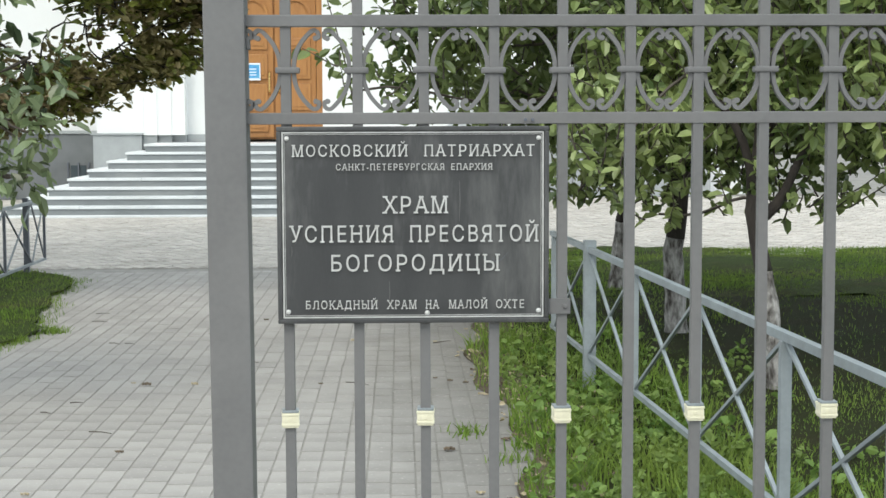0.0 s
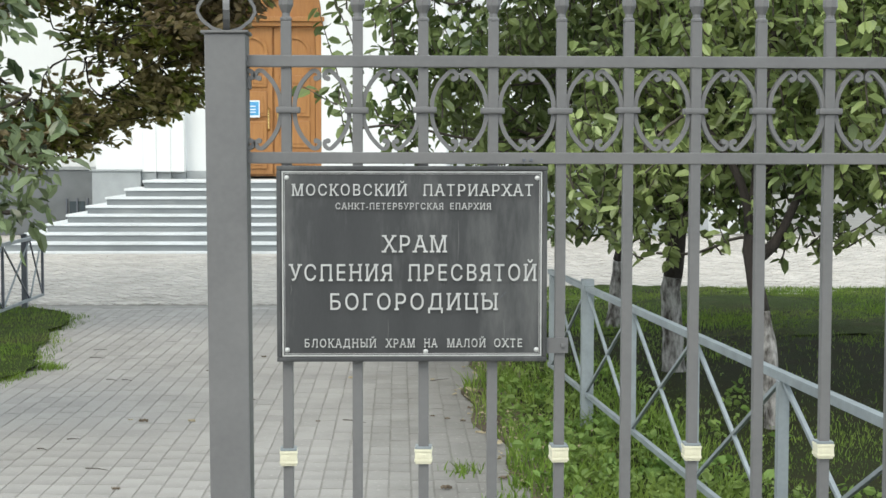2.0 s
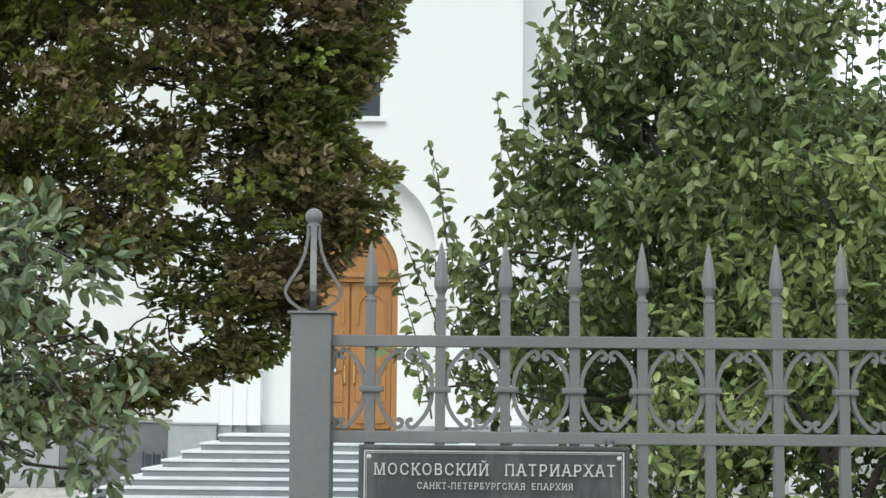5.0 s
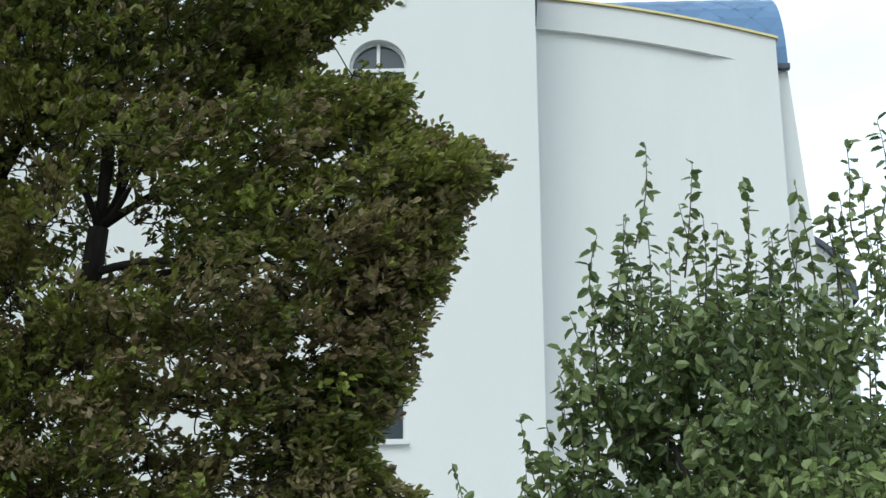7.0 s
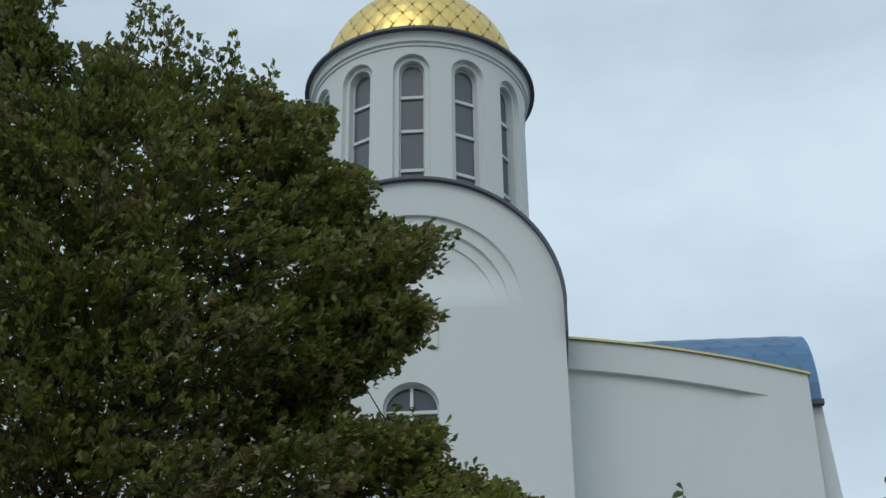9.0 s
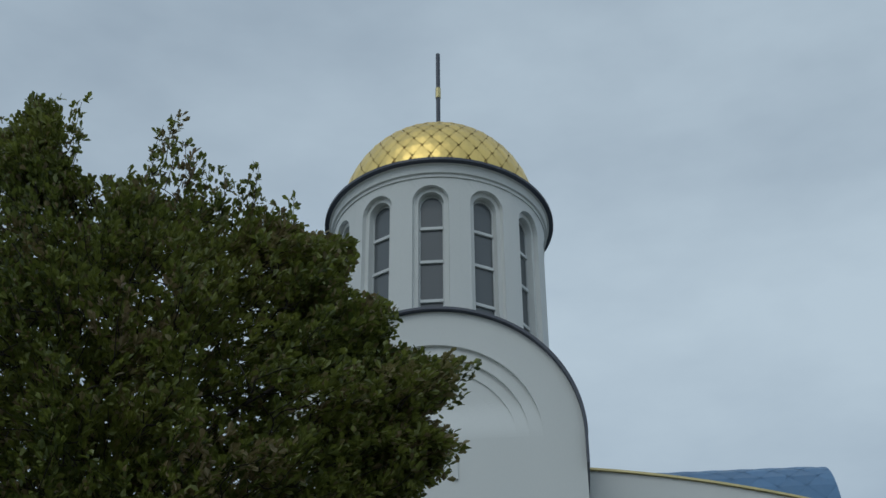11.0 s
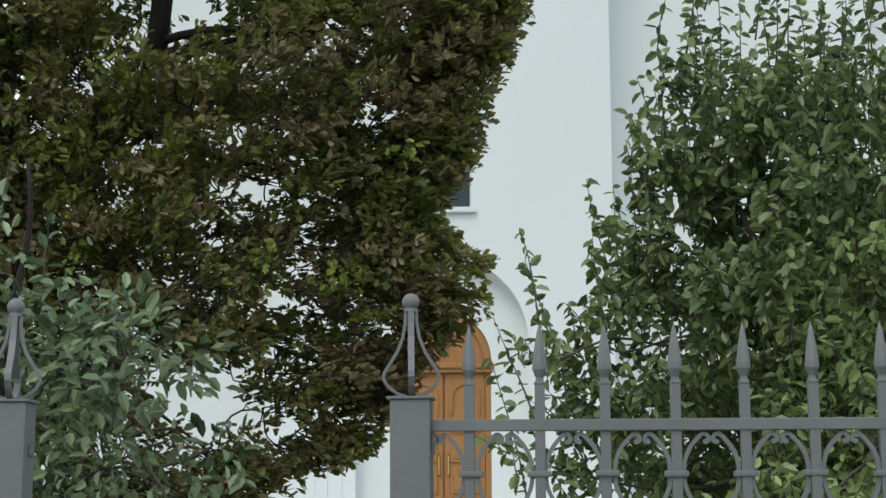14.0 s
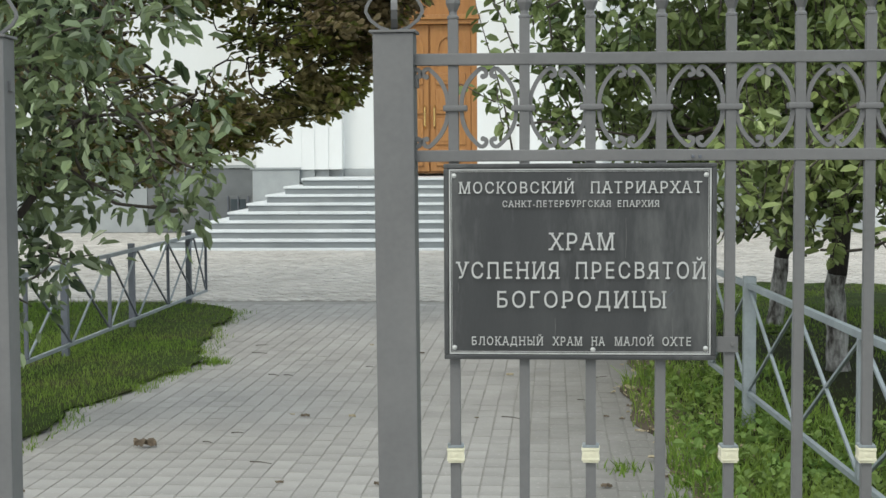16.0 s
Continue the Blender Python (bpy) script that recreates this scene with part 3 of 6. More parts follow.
# gable roof edge
bm = bmesh.new()
for k in range(64):
    p = [(CX + r * math.cos(a), y, GZ + r * math.sin(a)) for a in (angles[k], angles[k + 1]) for r in (3.235, 3.30) for y in (WY - 0.12, BACK + 0.05)]
    v = [bm.verts.new(q) for q in p]
    for f in ((0, 1, 3, 2), (4, 6, 7, 5), (0, 2, 6, 4), (1, 5, 7, 3), (2, 3, 7, 6), (0, 4, 5, 1)):
        bm.faces.new([v[i] for i in f])
bmesh.ops.remove_doubles(bm, verts=bm.verts, dist=1e-5)
part("gable_roof", bm, TRIM, church, "thin dark blue roof edge over a round gable")
for side in (-1, 1):
    x0, x1 = sorted((CX + side * 3.232, CX + side * 3.29))
    part("gable_end_block", box((x0, WY - 0.16, GZ - 0.75), (x1, BACK, GZ + 0.06), 0.01), TRIM, church)

# tall window
window = part("tall_window", box((CX - 0.58, WY + 0.17, 7.03), (CX + 0.58, WY + 0.23, 7.1)), FRAME_WHITE, church, "tall round-headed window with white bars")
bm = bmesh.new()
a, b = arch(0.58, 7.03, 14.76, 24, CX), arch(0.53, 7.08, 14.76, 24, CX)
for d0 in (0.16, 0.24):
    add_strip(bm, [front(x, z, d0) for x, z in a], [front(x, z, d0) for x, z in b])
add_strip(bm, [front(x, z, 0.16) for x, z in b], [front(x, z, 0.24) for x, z in b])
part("window_frame", bm, FRAME_WHITE, window)
part("glass", arched_face(bmesh.new(), front, 0.55, 7.06, 14.76, CX, 0.215), GLASS, window)
part("mullion", box((CX - 0.035, WY + 0.15, 7.08), (CX + 0.035, WY + 0.22, 15.3), 0.006), FRAME_WHITE, window)
for z in (14.72, 13.78, 12.3, 10.8, 9.3, 8.1):
    part("transom", box((CX - 0.55, WY + 0.152, z - 0.04), (CX + 0.55, WY + 0.218, z + 0.04), 0.006), FRAME_WHITE, window)
part("sill", box((CX - 0.66, WY - 0.10, 6.95), (CX + 0.66, WY + 0.2, 7.025), 0.008), FRAME_WHITE, window)

# portal door
door = part("door", box((CX - 0.88, WY + 0.55, 1.16), (CX + 0.88, WY + 0.62, 4.15)), WOOD, church, "carved orange-brown wooden double door with an arched head")
DY = WY + 0.55
for s in (-1, 1):
    x0, x1 = sorted((CX + s * 0.02, CX + s * 0.78))
    leaf = part("door_leaf", box((x0, DY - 0.05, 1.2), (x1, DY - 0.002, 3.95), 0.006), WOOD, door)
    w = x1 - x0
    for z0, z1 in ((1.3, 1.62), (1.7, 2.2), (2.28, 2.75), (2.83, 3.05)):
        part("door_panel", box((x0 + 0.10, DY - 0.085, z0), (x1 - 0.10, DY - 0.052, z1), 0.02), WOOD, leaf)
        part("door_panel", box((x0 + 0.17, DY - 0.10, z0 + 0.07), (x1 - 0.17, DY - 0.087, z1 - 0.07), 0.008), WOOD, leaf)
    bm = bmesh.new()
    cxl = (x0 + x1) / 2
    a, b = arch(w / 2 - 0.09, 3.15, 3.5, 16, cxl), arch(w / 2 - 0.15, 3.2, 3.5, 16, cxl)
    add_strip(bm, [(x, DY - 0.085, z) for x, z in a], [(x, DY - 0.085, z) for x, z in b])
    add_strip(bm, [(x, DY - 0.085, z) for x, z in a], [(x, DY - 0.045, z) for x, z in a])
    add_strip(bm, [(x, DY - 0.085, z) for x, z in b], [(x, DY - 0.045, z) for x, z in b])
    part("arched_panel", bm, WOOD, leaf)
    hx = CX + s * 0.09
    part("door_handle", tube([(hx, DY - 0.05, 2.02), (hx, DY - 0.12, 2.05), (hx, DY - 0.12, 2.4), (hx, DY - 0.05, 2.43)], 0.016, 8), BRASS, leaf, "brass pull handle")
for s in (-1, 1):
    x0, x1 = sorted((CX + s * 0.79, CX + s * 0.9))
    part("door_jamb", box((x0, DY - 0.10, 1.14), (x1, DY - 0.003, 4.0), 0.01), WOOD, door)
part("cornice", box((CX - 0.93, DY - 0.16, 3.96), (CX + 0.93, DY - 0.004, 4.04), 0.012), WOOD, door)
part("cornice", box((CX - 0.96, DY - 0.21, 4.043), (CX + 0.96, DY - 0.004, 4.13), 0.015), WOOD, door)
bm = bmesh.new()
arched_face(bm, flat_at(DY), 0.9, 4.132, 4.2, CX, -0.02)
part("tympanum", bm, WOOD, door)
bm = bmesh.new()
a, b = arch(0.89, 4.133, 4.2, 24, CX), arch(0.76, 4.133, 4.2, 24, CX)
add_strip(bm, [(x, DY - 0.09, z) for x, z in a], [(x, DY - 0.09, z) for x, z in b])
add_strip(bm, [(x, DY - 0.09, z) for x, z in b], [(x, DY - 0.02, z) for x, z in b])
part("arch_moulding", bm, WOOD, door)
bm = bmesh.new()
add_lathe(bm, [(0.0, -0.02), (0.16, -0.02), (0.16, 0.02), (0.0, 0.02)], (0, 0, 0), 20)
bmesh.ops.rotate(bm, verts=bm.verts, cent=(0, 0, 0), matrix=Matrix.Rotation(radians(90), 3, "X"))
bmesh.ops.translate(bm, verts=bm.verts, vec=(CX, DY - 0.05, 4.6))
part("rosette", bm, WOOD, door)
notice = thing("notice", (-2.41, DY - 0.11, 2.26), "small blue and white printed notice on the door", "notice")
part("sheet", box((-2.535, DY - 0.114, 2.26), (-2.285, DY - 0.110, 2.58)), PAPER, notice)
part("printed_picture", box((-2.515, DY - 0.117, 2.30), (-2.305, DY - 0.1145, 2.55)), PAPER_BLUE, notice)
for z in (2.35, 2.40, 2.46):
    part("printed_line", box((-2.49, DY - 0.119, z), (-2.36, DY - 0.1172, z + 0.018)), PAPER, notice)

# drum with twelve recessed windows
DC, DR, DZ0, DZ1 = (CX - 0.04, 28.7), 2.685, 18.2, 24.62


def on_drum(k):
    mid = -math.pi / 2 + k * math.pi / 6

    def place(u, z, d):
        a = mid + u / DR
        return (DC[0] + (DR - d) * math.cos(a), DC[1] + (DR - d) * math.sin(a), z)
    return place


def drum_sector(place, lo, hi, spring, base, hw, n=16):
    """One twelfth of the drum, split finely so that it stays round."""
    bm = bmesh.new()
    half = DR * math.pi / 12
    arched_panel(bm, place, -half, half, lo, hi, hw, base, spring, 0, 0.12, n)
    a, b = arch(hw, base, spring, n), arch(hw - 0.12, base, spring, n)
    add_strip(bm, [place(x, z, 0.12) for x, z in a], [place(x, z, 0.12) for x, z in b])
    add_strip(bm, [place(x, z, 0.12) for x, z in b], [place(x, z, 0.34) for x, z in b])
    return bm


drum = part("drum", lathe([(DR - 0.4, DZ0), (DR - 0.4, DZ1)], (DC[0], DC[1], 0), 48), GLASS_GREY, church, "round white drum with tall narrow windows")
for k in range(12):
    pl = on_drum(k)
    part("drum_wall", drum_sector(pl, DZ0, DZ1, 23.83, 18.9, 0.44), PLASTER, drum)
    w = part("drum_window", arched_face(bmesh.new(), pl, 0.325, 18.95, 23.80, 0, 0.30, 12), GLASS_GREY, drum, "narrow round-headed window with white bars")
    bm = bmesh.new()
    a, b = arch(0.33, 18.9, 23.80, 12), arch(0.295, 18.93, 23.80, 12)
    add_strip(bm, [pl(x, z, 0.27) for x, z in a], [pl(x, z, 0.27) for x, z in b])
    add_strip(bm, [pl(x, z, 0.27) for x, z in b], [pl(x, z, 0.31) for x, z in b])
    part("window_frame", bm, FRAME_WHITE, w)
    for z in (23.17, 22.2, 21.1, 20.05):
        bm = bmesh.new()
        for zz in (z - 0.04, z + 0.04):
            add_strip(bm, [pl(-0.30, zz, 0.25), pl(0.30, zz, 0.25)], [pl(-0.30, zz, 0.30), pl(0.30, zz, 0.30)])
        add_strip(bm, [pl(-0.30, z - 0.04, 0.25), pl(0.30, z - 0.04, 0.25)], [pl(-0.30, z + 0.04, 0.25), pl(0.30, z + 0.04, 0.25)])
        part("transom", bm, FRAME_WHITE, w)
part("cornice", lathe([(DR - 0.3, 24.5), (DR + 0.03, 24.5), (DR + 0.03, 24.58), (DR + 0.08, 24.6), (DR + 0.09, 24.82), (DR + 0.14, 24.84), (DR - 0.5, 24.9)], (DC[0], DC[1], 0), 72), PLASTER, drum)
part("eave", lathe([(DR + 0.05, 24.84), (DR + 0.25, 24.86), (DR + 0.25, 24.93), (2.46, 25.06), (2.46, 24.9)], (DC[0], DC[1], 0), 72), TRIM, drum, "dark metal eave")

# dome of diamond sheets
DOME_R, DOME_Z, DOME_H = 2.55, 25.0, 2.77
dome = part("dome", lathe([(DOME_R, -0.15)] + [(DOME_R * 0.985 * math.cos(a), DOME_H * 0.985 * math.sin(a)) for a in [math.pi / 2 * k / 14 for k in range(15)]], (DC[0], DC[1], DOME_Z), 48), GOLD, church, "gilded hemispherical dome of diamond sheets", True)


def dome_pt(a, e, r=1.0):
    return Vector((DC[0] + DOME_R * r * math.cos(e) * math.cos(a), DC[1] + DOME_R * r * math.cos(e) * math.sin(a), DOME_Z + DOME_H * r * math.sin(e)))


COLS, ROWS_N = 34, 12
for j in range(ROWS_N):
    e0, e1, e2 = (math.radians(min(86.0, 86.0 * (1 - (1 - q / (ROWS_N + 1)) ** 1.15))) for q in (j, j + 1, j + 2))
    half = math.pi / COLS
    bm = bmesh.new()
    mid = (j % 2) * half
    e0b = e0 if j else max(e0, 0.0)
    rim = [(mid, e0b), (mid + half, e1), (mid, e2), (mid - half, e1)]
    hub = bm.verts.new(dome_pt(mid, e1, 1.009))
    vs = []
    for a, e in rim:
        for f in (0.06, 0.5):
            nxt = rim[(rim.index((a, e)) + 1) % 4]
            aa, ee = a + (nxt[0] - a) * f, e + (nxt[1] - e) * f
            aa, ee = mid + (aa - mid) * 0.98, e1 + (ee - e1) * 0.98
            vs.append(bm.verts.new(dome_pt(aa, ee, 1.004)))
    for k in range(8):
        bm.faces.new((hub, vs[k], vs[(k + 1) % 8]))
    me = mesh_of(bm, "dome_sheet", GOLD)
    pivot = Matrix.Translation((DC[0], DC[1], 0))
    for i in range(COLS):
        link("dome_sheet", me, dome, "", pivot @ Matrix.Rotation(2 * half * i, 4, "Z") @ pivot.inverted())
pole = part("dome_pole", tube([(DC[0], DC[1], 27.7), (DC[0], DC[1], 31.0)], [0.06, 0.06], 10), TRIM, church, "thin dark pole with a gilt sleeve")
part("sleeve", tube([(DC[0], DC[1], 29.37), (DC[0], DC[1], 29.72)], 0.075, 10), GOLD_EDGE, pole)

# wings with a wide segmental parapet and a recessed field
def parapet(x):
    return 17.15 - (x - CX) ** 2 / 55.5


WINGY = 27.0
for s in (1, -1):
    xa, xb, xn = CX + s * 3.2, CX + s * 8.38, CX + s * 7.51
    wing = part("wing_wall", box((min(xa, xb), WINGY + 0.5, 0.0), (max(xa, xb), WINGY + 0.6, 15.0)), PLASTER, church, "white plastered wing wall with a curved parapet")
    bm = bmesh.new()
    steps_n = 24
    row = [xa + (xn - xa) * k / steps_n for k in range(steps_n + 1)]
    # recessed field with its soffit
    add_strip(bm, [(x, WINGY, parapet(x) - 0.70) for x in row], [(x, WINGY, parapet(x)) for x in row])
    add_strip(bm, [(x, WINGY, parapet(x) - 0.70) for x in row], [(x, WINGY + 0.12 * min(1.0, abs(xn - x) / 0.6), parapet(x) - 0.70) for x in row])
    xi = xn - s * 0.6
    row_in = [xa + (xi - xa) * k / steps_n for k in range(steps_n + 1)]
    add_strip(bm, [(x, WINGY + 0.12, 1.2) for x in row_in], [(x, WINGY + 0.12, parapet(x) - 0.695) for x in row_in])
    add_strip(bm, [(xn, WINGY, 1.2), (xn, WINGY, parapet(xn) - 0.66)], [(xi, WINGY + 0.12, 1.2), (xi, WINGY + 0.12, parapet(xi) - 0.66)])
    row2 = [xn + (xb - xn) * k / 6 for k in range(7)]
    add_strip(bm, [(x, WINGY, 0.0) for x in row2], [(x, WINGY, parapet(x)) for x in row2])
    full = row + row2
    add_strip(bm, [(x, WINGY, parapet(x)) for x in full], [(x, WINGY + 0.6, parapet(x)) for x in full])
    add_strip(bm, [(x, WINGY + 0.6, 14.9) for x in full], [(x, WINGY + 0.6, parapet(x)) for x in full])
    add_strip(bm, [(xb, WINGY, 0.0), (xb, WINGY, parapet(xb))], [(xb, WINGY + 0.6, 0.0), (xb, WINGY + 0.6, parapet(xb))])
    bmesh.ops.remove_doubles(bm, verts=bm.verts, dist=1e-4)
    part("parapet", bm, PLASTER, wing)
    bm = bmesh.new()
    full = [xa + (xb + s * 0.05 - xa) * k / 30 for k in range(31)]
    rows4 = [[(x, y, parapet(x) + dz) for x in full] for y, dz in ((WINGY - 0.06, 0.004), (WINGY - 0.06, 0.055), (WINGY + 0.66, 0.055), (WINGY + 0.66, 0.004))]
    for q in range(4):
        add_strip(bm, rows4[q], rows4[(q + 1) % 4])
    for c in (0, 30):
        bm.faces.new([bm.verts.new(r[c]) for r in rows4])
    bmesh.ops.remove_doubles(bm, verts=bm.verts, dist=1e-5)
    part("parapet_edge", bm, GOLD_EDGE, wing, "gold-painted parapet edge")

# transverse body with a blue barrel roof
XR, EY, EZ = 6.68, 27.62, 15.5
XL = 2 * CX - XR
bm = box((XL, EY, 0.0), (XR, 33.0, EZ))
for v in bm.verts:
    if v.co.z < 1.0:
        v.co.x += 1.1 if v.co.x > 0 else -1.1
part("body_wall", bm, PLASTER, church, "white plastered body wall")
AY, AH = 2.3, 2.52


def barrel(x, q, lift=0.0):
    """A point of the barrel roof: q runs from the front eave (0) over the ridge (1) to the back (2)."""
    a = math.pi / 2 * q
    return (x, EY + AY - (AY + 0.12 + lift) * math.cos(a), EZ + (AH + lift) * math.sin(a))


bm = bmesh.new()
qs = [k / 12 for k in range(25)]
add_strip(bm, [barrel(XL, q) for q in qs], [barrel(XR, q) for q in qs])
for x in (XL, XR):
    bm.faces.new([bm.verts.new(barrel(x, q)) for q in qs])
roof = part("roof", bm, BLUE, church, "blue barrel roof of diamond sheets")
part("roof_eave", box((XL - 0.06, EY - 0.2, EZ - 0.1), (XR + 0.03, EY - 0.05, EZ + 0.02), 0.01), TRIM, roof)
SW, SQ = 0.32, 0.115
for j in range(9):
    q = j * SQ
    bm = bmesh.new()
    hub = bm.verts.new(barrel(0, q + SQ, 0.02))
    rim = [bm.verts.new(barrel(x, qq, 0.008)) for x, qq in ((0, q + 0.04 * SQ), (SW * 0.96, q + SQ), (0, q + 1.96 * SQ), (-SW * 0.96, q + SQ))]
    for k in range(4):
        bm.faces.new((hub, rim[k], rim[(k + 1) % 4]))
    me = mesh_of(bm, "roof_sheet", BLUE)
    for i in range(10):
        x = XR - SW - 2 * SW * i - (j % 2) * SW
        link("roof_sheet", me, roof, "", Matrix.Translation((x, 0, 0)))

# low side annex with a round roof edge
bm = bmesh.new()
arc = [(6.6 + 1.6 * math.cos(a), 10.9 + 1.6 * math.sin(a)) for a in [math.pi / 2 * k / 16 for k in range(17)]]
prof = [(6.3, 0.0), (8.2, 0.0)] + arc + [(6.3, 12.5)]
f0, f1 = [bm.verts.new((x, 30.0, z)) for x, z in prof], [bm.verts.new((x, 33.0, z)) for x, z in prof]
bm.faces.new(f0)
bm.faces.new(f1[::-1])
for k in range(len(prof)):
    bm.faces.new((f0[k], f0[(k + 1) % len(prof)], f1[(k + 1) % len(prof)], f1[k]))
annex = part("annex_wall", bm, PLASTER, church)
bm = bmesh.new()
y0, y1 = 29.86, 33.0
o = [(6.6 + 1.72 * math.cos(a), 10.9 + 1.72 * math.sin(a)) for a in [math.pi / 2 * k / 16 for k in range(17)]]
i_ = [(6.6 + 1.61 * math.cos(a), 10.9 + 1.61 * math.sin(a)) for a in [math.pi / 2 * k / 16 for k in range(17)]]
add_strip(bm, [(x, y0, z) for x, z in o], [(x, y0, z) for x, z in i_])
add_strip(bm, [(x, y0, z) for x, z in o], [(x, y1, z) for x, z in o])
add_strip(bm, [(x, y0, z) for x, z in i_], [(x, 30.01, z) for x, z in i_])
part("annex_roof", bm, TRIM, annex, "dark round roof edge")

# granite plinth
for x0, x1 in ((CX - HW - 0.06, CX - 2.4), (CX + 2.4, CX + HW + 0.06)):
    part("plinth_slab", box((x0, WY - 0.07, 0.0), (x1, WY + 0.02, 1.25), 0.006), GRANITE, church, "pale grey granite plinth")
for k, (r0, r1, d) in enumerate(((2.40, 2.13, 0.04), (2.13, 1.87, 0.14), (1.87, 1.62, 0.24), (1.62, 0.9, 0.34))):
    for s in (-1, 1):
        x0, x1 = sorted((CX + s * (r1 + 0.003), CX + s * (r0 - 0.003)))
        part("plinth_slab", box((x0, WY + d - 0.01, 1.0), (x1, WY + d + 0.3, 1.26), 0.004), GRANITE, church)
for s in (-1, 1):
    for k, (a, b) in enumerate(((3.3, 4.45), (4.46, 5.7), (5.71, 7.0), (7.01, 8.42))):
        x0, x1 = sorted((CX + s * a, CX + s * b))
        # the two slabs by the left corner carry the recess's shadow in their colour
        part("plinth_slab", box((x0, WINGY - 0.06, 0.0), (x1, WINGY + 0.02, 1.27), 0.006), GRANITE_SHADED if k < 2 and s < 0 else GRANITE, church)
    x0, x1 = sorted((CX + s * 3.25, CX + s * 8.46))
    part("plinth_ledge", box((x0, WINGY - 0.10, 1.274), (x1, WINGY + 0.02, 1.33), 0.006), GRANITE, church)
part("plinth_ledge", box((CX - HW - 0.1, WY - 0.10, 1.254), (CX - 2.38, WY + 0.02, 1.29), 0.005), GRANITE, church)
part("plinth_ledge", box((CX + 2.38, WY - 0.10, 1.254), (CX + HW + 0.1, WY + 0.02, 1.29), 0.005), GRANITE, church)
bw = part("basement_window", box((-6.3, WINGY - 0.10, 0.30), (-5.5, WINGY - 0.064, 0.72), 0.006), GRANITE_SHADED, church, "low barred basement window")
part("glass", box((-6.05, WINGY - 0.112, 0.36), (-5.75, WINGY - 0.103, 0.66)), GLASS, bw)
for x in (-6.1, -5.9, -5.7):
    part("bar", box((x - 0.012, WINGY - 0.14, 0.3), (x + 0.012, WINGY - 0.114, 0.72)), IRON_DARK, bw)

# steps
stairs = thing("stone_steps", (CX, 21.3, 0.0), "wide pyramid of grey granite steps, sky sheen painted on the treads", "steps")
Z_STEP = [0.022 + 0.1365 * k for k in range(9)]
for k in range(9):
    hw_k, y_k, z_k = 4.19 - 0.2625 * k, 21.3 + 0.33 * k, Z_STEP[k]
    z_lo = 0.0 if k == 0 else Z_STEP[k - 1] - 0.0
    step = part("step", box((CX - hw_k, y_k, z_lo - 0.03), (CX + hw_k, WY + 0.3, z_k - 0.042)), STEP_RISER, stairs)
    xs = [CX - hw_k - 0.03]
    rng = random.Random(k + 3)
    while xs[-1] < CX + hw_k - 1.6:
        xs.append(xs[-1] + rng.uniform(1.1, 1.5))
    xs.append(CX + hw_k + 0.03)
    for s in (-1, 1):
        ya = y_k + 0.364
        while ya < WY - 0.4 and k < 8:
            yb = min(WY + 0.2, ya + rng.uniform(1.1, 1.5))
            xa, xb = sorted((CX + s * (hw_k + 0.03), CX + s * (hw_k - 0.30)))
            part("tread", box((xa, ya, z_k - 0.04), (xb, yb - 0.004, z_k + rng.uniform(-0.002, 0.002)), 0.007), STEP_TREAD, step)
            ya = yb
    for x0, x1 in zip(xs, xs[1:]):
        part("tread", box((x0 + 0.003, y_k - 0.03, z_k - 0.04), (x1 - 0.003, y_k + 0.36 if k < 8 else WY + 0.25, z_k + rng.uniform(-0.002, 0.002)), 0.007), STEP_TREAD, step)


# ---- iron fence ----
RAIL_LO, RAIL_HI, PITCH, BAR0, NBAR = 1.5340, 1.7120, 0.126, 0.112, 13
fence = thing("iron_fence", (0.9, 0.0, 0.0), "grey painted iron fence with spear points and scrolls", "fence")
bar_me = mesh_of(box((-0.0095, -0.0095, 0.06), (0.0095, 0.0095, 1.786), 0.0015), "bar", IRON)
bm = bmesh.new()
add_lathe(bm, [(0.008, 1.785), (0.0112, 1.787), (0.0112, 1.791), (0.0078, 1.794), (0.0074, 1.800), (0.0100, 1.806), (0.0138, 1.815), (0.0136, 1.826), (0.0094, 1.858), (0.0046, 1.886), (0.0006, 1.901)], (0, 0, 0), 8)
spike_me = mesh_of(bm, "spike", IRON)
MIDZ = (RAIL_LO + RAIL_HI) / 2
hh = (RAIL_HI - RAIL_LO) / 2 - 0.0115
curve = [(0.0125, 0.0), (0.0135, 0.018), (0.018, 0.034), (0.0265, 0.050), (0.0375, 0.063), (0.047, hh - 0.006), (0.0545, hh - 0.007), (0.0585, hh - 0.013), (0.0575, hh - 0.019), (0.0525, hh - 0.020)]
pts = [(x, 0, MIDZ - z) for x, z in curve[::-1]] + [(x, 0, MIDZ + z) for x, z in curve[1:]]
smooth_pts = []
for i in range(len(pts) - 1):
    p0, p1, p2, p3 = (Vector(pts[max(0, min(len(pts) - 1, q))]) for q in (i - 1, i, i + 1, i + 2))
    for f in (0, 0.5):
        smooth_pts.append(0.5 * ((2 * p1) + (p2 - p0) * f + (2 * p0 - 5 * p1 + 4 * p2 - p3) * f * f + (3 * p1 - p0 - 3 * p2 + p3) * f ** 3))
smooth_pts.append(Vector(pts[-1]))
def scroll_mesh(sign):
    """A bent strap whose ends roll into small knobs."""
    bm = tube([(sign * p.x, p.y, p.z) for p in smooth_pts], 0, flat=(0.0038, 0.0065))
    for p in (smooth_pts[0], smooth_pts[-1]):
        add_tube(bm, [(sign * p.x, -0.0066, p.z), (sign * p.x, 0.0066, p.z)], 0.0050, 10)
    return mesh_of(bm, "scroll", IRON)


